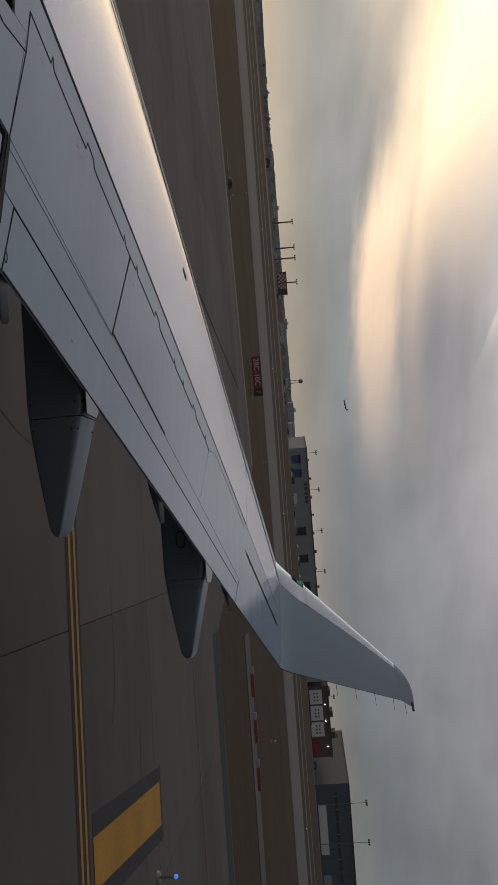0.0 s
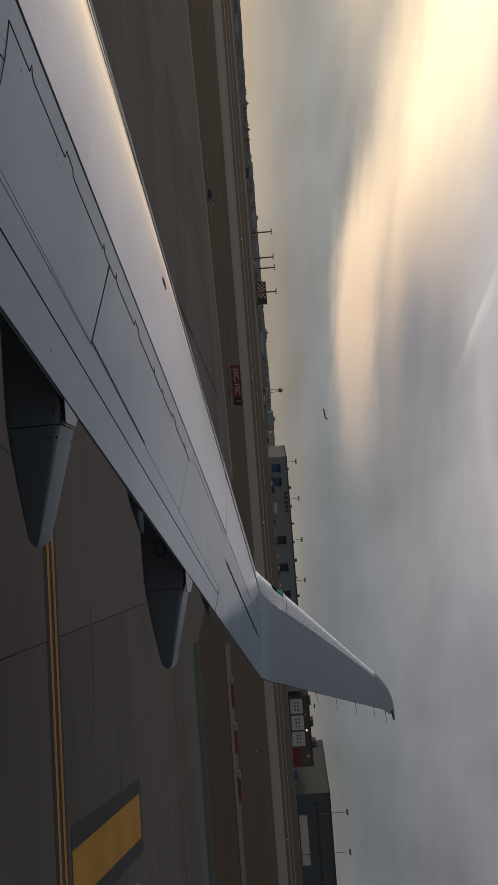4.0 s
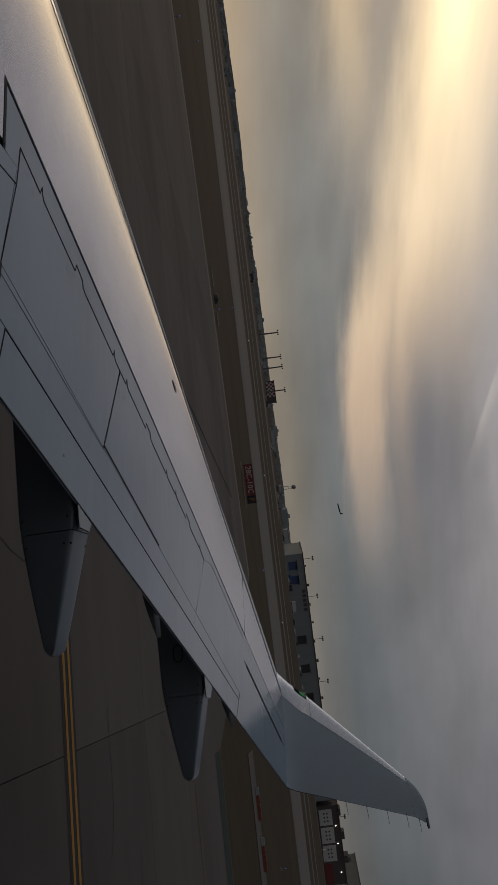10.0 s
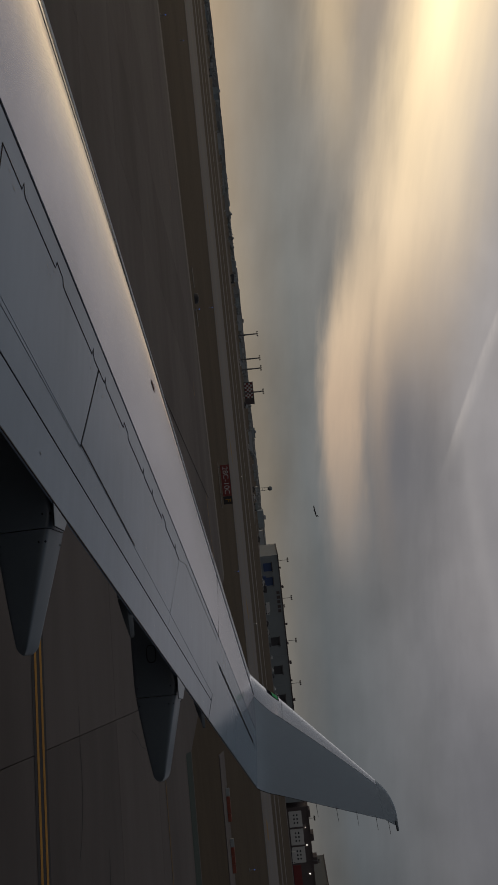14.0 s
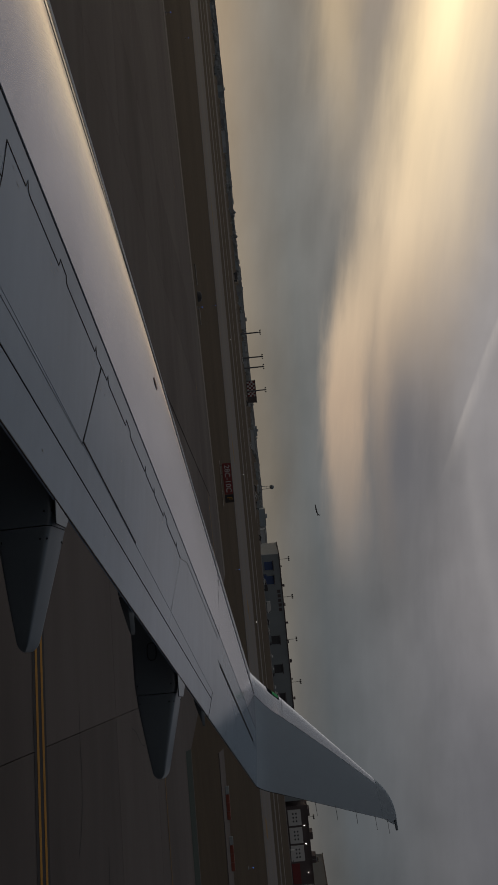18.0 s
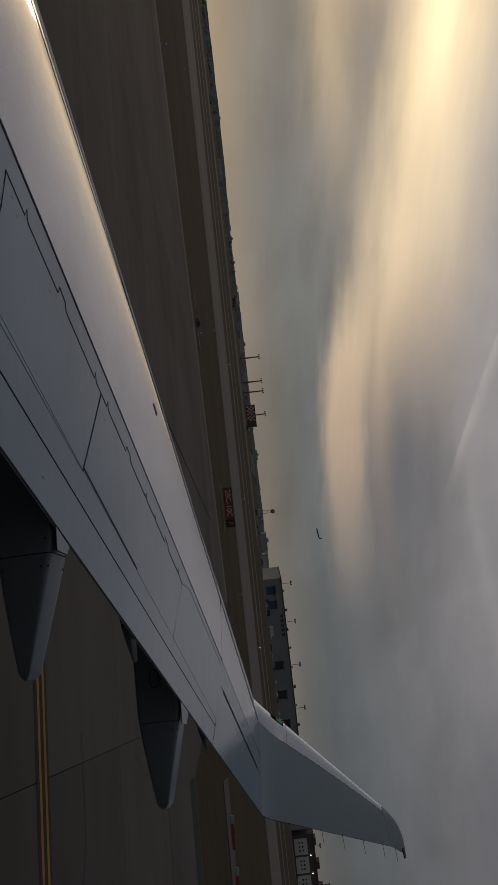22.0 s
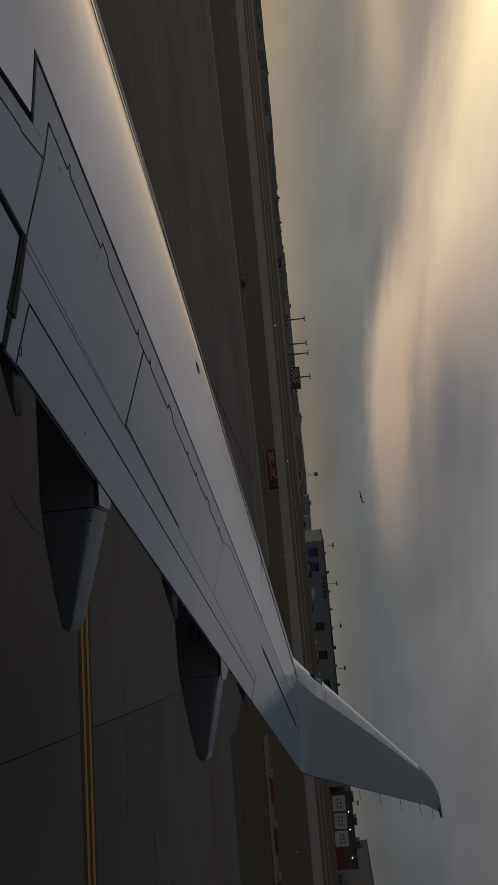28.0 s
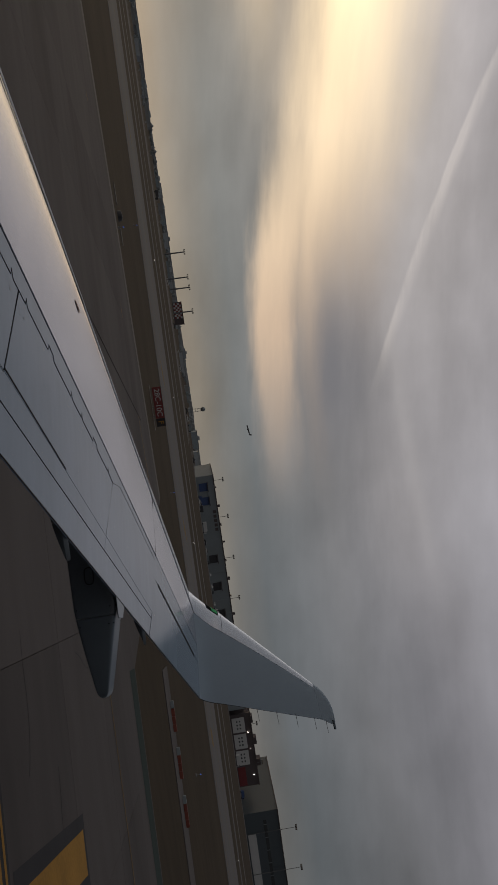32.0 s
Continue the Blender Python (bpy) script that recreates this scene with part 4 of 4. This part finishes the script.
c1, c2 = car(WHITE, "white car parked at the cargo building"), car(DARKV, "dark car parked at the cargo building")
c1.matrix_world, c2.matrix_world = pose(130, 605, -0.03, 0, 0, 90), pose(137, 605, -0.03, 0, 0, 90)
for k in range(16):
    x = 146 + k * 7.4 + (k * 7 % 5) * 0.9
    copy_thing(c1 if k % 3 else c2, pose(x, 605 + (k % 2) * 0.5, -0.03, 0, 0, 90))
for k in range(9):
    copy_thing(c2 if k % 2 else c1, pose(-60 + k * 23.3 + (k * 5 % 4) * 6, 558 + 6 * (k % 2), -0.03, 0, 0, 0 if k % 2 else 180))


# cargo buildings
def light_mast(h, heads, thick, label, name="light_mast", group="floodlight masts"):
    r = root(name, label, "light mast", group)
    bm = bmesh.new()
    rod(bm, (0, 0, 0), (0, 0, h), thick, thick * 0.7, 10)
    part("pole", bm, STEEL, r, smooth=True)
    part("head_frame", boxed(-heads, heads, -0.3, 0.3, h - 0.15, h + 0.15), STEEL, r)
    for k in range(-1, 2):
        part("floodlight", boxed(k * heads * 0.8 - heads * 0.22, k * heads * 0.8 + heads * 0.22, -0.5, 0.1, h + 0.1, h + 0.1 + heads * 0.45, 0.05), LIGHT_CONC, r)
    return r


def cargo_hall(x0, x1, y0, depth, h, wall_mat, label, bays):
    r = root("cargo_building", label, "building", at=pose(x0 * YARD, y0 * YARD, -0.03) @ Matrix.Diagonal((YARD, YARD, YARD, 1)))
    ln = x1 - x0
    part("wall", boxed(0, ln, 0, depth, 0, h, 0.05), wall_mat, r)
    part("roof", boxed(-0.3, ln + 0.3, -0.4, depth + 0.3, h, h + 0.35, 0.05), BLD_DARK, r, "dark roof edge")
    n = int(ln / bays)
    for k in range(1, n):
        part("cladding_rib", boxed(k * bays - 0.12, k * bays + 0.12, -0.10, 0.0, 0.2, h - 0.1), wall_mat, r)
    return r, ln, h


pale, L, Hh = cargo_hall(45, 148, 340, 40, 7.2, BLD_GREY, "long pale grey cargo building with dark dock doors", 6.0)
for k, x in enumerate((3, 9, 34, 46, 58, 70, 82, 94)):
    d = part("dock_door", boxed(x, x + 3.4, -0.18, -0.02, 0.9, 4.3, 0.03), BLUE if k < 2 else DARKV, pale, "blue dock door" if k < 2 else "dark dock door")
    part("dock_canopy", boxed(x - 0.3, x + 3.7, -1.3, -0.02, 4.4, 4.65), BLD_DARK, d)
for k in range(5):
    part("wall_sign_bar", boxed(15 + k * 1.9, 16.3 + k * 1.9, -0.16, -0.11, 5.2, 6.5), BLD_DARK, pale, "dark bar of unreadable writing")
for k in range(12):
    x = 6 + k * 8.0
    part("roof_vent", boxed(x, x + 0.7 + (k % 3) * 0.3, 6, 7, 7.7, 8.2 + (k % 2) * 0.4, 0.05), BLD_DARK, pale)
m = light_mast(11.2, 0.9, 0.12, "thin lamp mast on the cargo building")
grown = Matrix.Diagonal((YARD, YARD, YARD, 1))
m.matrix_world = pose(48 * YARD, 344 * YARD, -0.03) @ grown
for x in (64, 82, 100, 118, 136):
    copy_thing(m, pose(x * YARD, 344 * YARD, -0.03))

dark, L, Hh = cargo_hall(151, 184, 342, 40, 8.6, BLD_DARK, "long dark brown cargo building with white loading doors", 7.5)
part("red_band", boxed(24, 32.5, -0.15, -0.02, 0.3, 3.6), RED, dark, "dull red band along the base")
for x in (1.5, 9, 16.5):
    d = part("loading_door", boxed(x, x + 6.6, -0.25, -0.02, 0.6, 6.0, 0.05), WHITE, dark, "white loading door")
    for a in range(3):
        for b in range(2):
            part("door_pane", boxed(x + 1.3 + a * 1.6, x + 2.0 + a * 1.6, -0.30, -0.26, 2.4 + b * 1.3, 3.0 + b * 1.3), GLASSD, d)
for x in (8.5, 16, 28):
    bm = bmesh.new()
    bmesh.ops.create_uvsphere(bm, u_segments=8, v_segments=6, radius=0.17, matrix=Matrix.Translation((x, -0.3, 7.0)))
    part("wall_lamp", bm, LAMP_W, dark, "lit white wall lamp")
for k in range(3):
    x = 4 + k * 10
    part("roof_unit", boxed(x, x + 3, 5, 9, 8.9, 9.8 + (k % 3) * 0.5, 0.05), BLD_DARK, dark)
for x in (158, 176):
    copy_thing(m, pose(x * YARD, 346 * YARD, -0.03))

hall, L, Hh = cargo_hall(199, 389, 346, 50, 15.0, material("dark_blue_grey_cladding", (0.06, 0.075, 0.085), 0.6, var=0.1), "tall dark blue-grey terminal building with a window band", 9.0)
part("window_band", boxed(4, 186, -0.14, -0.02, 8.2, 9.6), GLASSD, hall, "dark window band")
for k in range(30):
    part("mullion", boxed(6 + k * 6.1, 6.3 + k * 6.1, -0.18, -0.13, 8.2, 9.6), BLD_GREY, hall)
for k in range(5):
    part("white_trailer_bay", boxed(10 + k * 34, 34 + k * 34, -0.3, -0.02, 0.6, 4.2), WHITE if k % 2 == 0 else BLD_GREY, hall, "pale loading bay")
tall = light_mast(22.0, 1.3, 0.16, "tall lamp mast before the terminal building")
tall.matrix_world = pose(207 * YARD, 343 * YARD, -0.03) @ grown
for x in (226, 252, 280, 310):
    copy_thing(tall, pose(x * YARD, 343 * YARD, -0.03))

# floodlight masts by the checkered shed
mast = light_mast(17.0, 2.2, 0.75, "tall floodlight mast beside the far sheds")
mast.matrix_world = pose(-101, 720, -0.08)
for x, y in ((-80, 725), (-70, 715), (-50, 722)):
    copy_thing(mast, pose(x, y, -0.08))


def checkered_shed():
    r = root("checkered_shed", "dark shed with red and white checkered wall", "shed", at=pose(-74, 900, -0.08))
    part("shed_wall", boxed(0, 24, 0, 14, 0, 9.5, 0.1), BLD_DARK, r)
    part("shed_roof", boxed(-0.4, 24.4, -0.4, 14.4, 9.5, 10.2, 0.1), BLD_DARK, r)
    for i in range(8):
        for j in range(4):
            part("check_panel", boxed(1 + i * 2.1, 3.1 + i * 2.1, -0.12, -0.02, 0.8 + j * 2.1, 2.9 + j * 2.1), RED if (i + j) % 2 else WHITE, r)
    return r


checkered_shed()


def lattice_tower():
    r = root("radar_tower", "pale lattice tower with a round head in the haze", "tower", at=pose(58, 1150, -0.08))
    for sx in (-1, 1):
        for sy in (-1, 1):
            bm = bmesh.new()
            rod(bm, (sx * 2.4, sy * 2.4, 0), (sx * 1.6, sy * 1.6, 19), 0.22, 0.18, 6)
            part("tower_leg", bm, BLD_GREY, r)
    for k in range(5):
        w = 2.4 - 0.16 * k
        part("tower_ring", boxed(-w, w, -w, w, 3.5 * k + 3, 3.5 * k + 3.3), BLD_GREY, r)
    bm = bmesh.new()
    bmesh.ops.create_uvsphere(bm, u_segments=14, v_segments=8, radius=3.2, matrix=Matrix.Translation((0, 0, 21)))
    part("tower_head", bm, BLD_GREY, r, smooth=True)


lattice_tower()

# far low buildings, distance haze mixed into their wall colours
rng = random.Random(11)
HAZE_TINTED = [material("haze_tinted_pale_wall", (0.36, 0.385, 0.40), 0.8, var=0.1, scale=0.03), material("haze_tinted_brown_wall", (0.25, 0.255, 0.255), 0.8, var=0.1, scale=0.03),
        material("haze_tinted_blue_wall", (0.26, 0.305, 0.325), 0.8, var=0.1, scale=0.03)]
for k in range(84):
    y = rng.uniform(780, 1500)
    x = -y * 0.75 + 1.5 * y * (k + rng.uniform(-0.45, 0.45)) / 84
    w, d, h = rng.uniform(7, 26), rng.uniform(12, 25), rng.choice((2.6, 3.4, 4.2, 5.0, 6.8)) * rng.uniform(0.85, 1.15) * y / 1100
    i = k % 3
    r = root("far_building", ("pale low building far off, haze in its colour", "brown low building far off, haze in its colour", "blue-grey low building far off, haze in its colour")[i], "building", "far buildings", at=pose(x, y, -0.08))
    part("wall", boxed(-w / 2, w / 2, 0, d, 0, h), HAZE_TINTED[i], r)
    part("roof", boxed(-w / 2 - 0.4, w / 2 + 0.4, -0.4, d + 0.4, h, h + 0.5), HAZE_TINTED[1], r)
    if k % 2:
        part("roof_unit", boxed(-w * 0.2, w * 0.05, 2, 6, h + 0.5, h + 2.6), HAZE_TINTED[(i + 1) % 3], r)


# bare trees and scrub along the horizon
def scrub(name, count, ymin, ymax, hmin, hmax, seed, label, spread=0.85):
    rg = random.Random(seed)
    bm = bmesh.new()
    for k in range(count):
        y = rg.uniform(ymin, ymax)
        x = rg.uniform(-spread, spread) * y
        h = rg.uniform(hmin, hmax)
        w = h * rg.uniform(0.5, 1.3)
        for j in range(5):
            cx, cz, s = x + rg.uniform(-w, w) * 0.7, h * rg.uniform(0.25, 0.75), rg.uniform(0.25, 0.5)
            r = bmesh.ops.create_icosphere(bm, subdivisions=1, radius=1.0)
            for v in r["verts"]:
                v.co = Vector((cx + v.co.x * w * s * rg.uniform(0.6, 1.3), y + v.co.y * w * s, cz + v.co.z * h * s * rg.uniform(0.6, 1.3)))
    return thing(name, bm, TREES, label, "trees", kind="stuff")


scrub("far_woods", 620, 1000, 1700, 3, 7, 3, "grey-brown bare trees along the horizon, haze in their colour")
scrub("far_scrub", 90, 620, 900, 1.2, 2.6, 4, "low bare scrub before the far buildings, haze in its colour")
# long low rise that closes the horizon
bm = bmesh.new()
pts = []
for k in range(181):
    a = radians(-90 + k)
    d = 2600
    pts.append((d * math.sin(a), d * math.cos(a), 10 + 5 * noise.noise(Vector((k * 0.21, 0.3, 0))) + 3 * noise.noise(Vector((k * 0.9, 4.3, 0)))))
loft(bm, [[Vector((x, y, -1)), Vector((x, y, z)), Vector((x * 1.02, y * 1.02, z)), Vector((x * 1.02, y * 1.02, -1))] for x, y, z in pts])
# reuses a wall colour that carries the haze
thing("far_town", bm, HAZE_TINTED[1], "line of town and trees on the horizon, haze in its colour", "backdrop", kind="structure")


# a jet climbing out far off
def far_jet():
    r = root("climbing_jet", "small grey airliner climbing far off in the sky", "aircraft", at=pose(216, 2580, 176, 0, -8, 4))
    bm = bmesh.new()
    loft(bm, [[Vector((x, rr * math.cos(t), rr * math.sin(t))) for t in [j * math.pi / 6 for j in range(12)]] for x, rr in ((-18, 0.2), (-16.5, 1.5), (-13, 2.0), (9, 2.0), (15, 1.1), (19, 0.3))])
    part("fuselage", bm, STEEL, r, smooth=True)
    for s in (-1, 1):
        bm = bmesh.new()
        loft(bm, [[Vector((-3, s * 1.8, -0.8)), Vector((3.5, s * 1.8, -0.8)), Vector((3.5, s * 1.8, -1.3)), Vector((-3, s * 1.8, -1.3))],
                  [Vector((5.5, s * 17, 0.9)), Vector((7.2, s * 17, 0.9)), Vector((7.2, s * 17, 0.75)), Vector((5.5, s * 17, 0.75))]])
        part("jet_wing", bm, STEEL, r)
        bm = bmesh.new()
        rod(bm, (-3.5, s * 5.5, -1.9), (0.3, s * 5.5, -1.9), 1.0, 0.8, 12)
        part("engine", bm, STEEL, r)
        bm = bmesh.new()
        loft(bm, [[Vector((14, s * 0.5, 0.8)), Vector((17.5, s * 0.5, 0.8)), Vector((17.5, s * 0.5, 0.5))], [Vector((17.5, s * 6, 1.3)), Vector((19, s * 6, 1.3)), Vector((19, s * 6, 1.15))]])
        part("tailplane", bm, STEEL, r)
    bm = bmesh.new()
    loft(bm, [[Vector((13, -0.15, 1.5)), Vector((18, -0.15, 1.0)), Vector((18, 0.15, 1.0)), Vector((13, 0.15, 1.5))], [Vector((17.5, -0.08, 7.5)), Vector((20, -0.08, 7.5)), Vector((20, 0.08, 7.5)), Vector((17.5, 0.08, 7.5))]])
    part("tail_fin", bm, STEEL, r)


far_jet()

# concrete slabs of the near apron, each a piece of its own
slab_me = mesh_of(boxed(-3.043, 3.043, -2.793, 2.793, -0.20, 0.0, 0.004), "slab")
slab_me.materials.append(CONCRETE)
inv = apron.matrix_world.inverted()
for lane in range(13):
    yc = 7.4 - 2.8 + 5.6 * lane - 5.6
    for k in range(-9, 8):
        m4 = TO_WORLD @ pose(1.1 + 6.1 * k + 3.05, yc, 0.0)
        p = m4.translation
        xc = 1.1 + 6.1 * k + 3.05
        if yc > 30 and (xc > -12 or yc + 4 > 68.0 + 0.47 * (xc - 3)):
            continue
        if p.y < 2 or abs(p.x) > p.y * 0.95 + 10:
            continue
        ob = new("slab", slab_me)
        ob.parent = apron
        ob.matrix_local = inv @ m4

# cracks filled with tar, wandering over the slabs
TAR = material("black_crack_tar", (0.022, 0.020, 0.019), 0.7, var=0.2, scale=3.0, spec=0.2)
wander = random.Random(21)
for x0, y0, heading, steps in ((0.6, 15.2, -8, 10), (1.5, 20.5, 75, 8), (3.4, 17.2, 10, 12), (-2.0, 9.6, 70, 8), (-20, 33.0, 80, 12), (-24, 44.0, 70, 12)):
    bm = bmesh.new()
    x, y, a, last = x0, y0, radians(heading), None
    for k in range(steps):
        w = wander.uniform(0.008, 0.022)
        n = Vector((-math.sin(a), math.cos(a), 0)) * w
        row = [bm.verts.new(Vector((x, y, 0.003)) - n), bm.verts.new(Vector((x, y, 0.005))), bm.verts.new(Vector((x, y, 0.003)) + n)]
        if last:
            for j in range(2):
                bm.faces.new((last[j], row[j], row[j + 1], last[j + 1]))
        last = row
        a += radians(wander.uniform(-13, 13))
        x, y = x + 0.28 * math.cos(a), y + 0.28 * math.sin(a)
    bmesh.ops.recalc_face_normals(bm, faces=bm.faces[:])
    if sum(f.normal.z for f in bm.faces) < 0:
        bmesh.ops.reverse_faces(bm, faces=bm.faces[:])
    part("tar_crack", bm, TAR, apron, "thin black tar-filled crack")
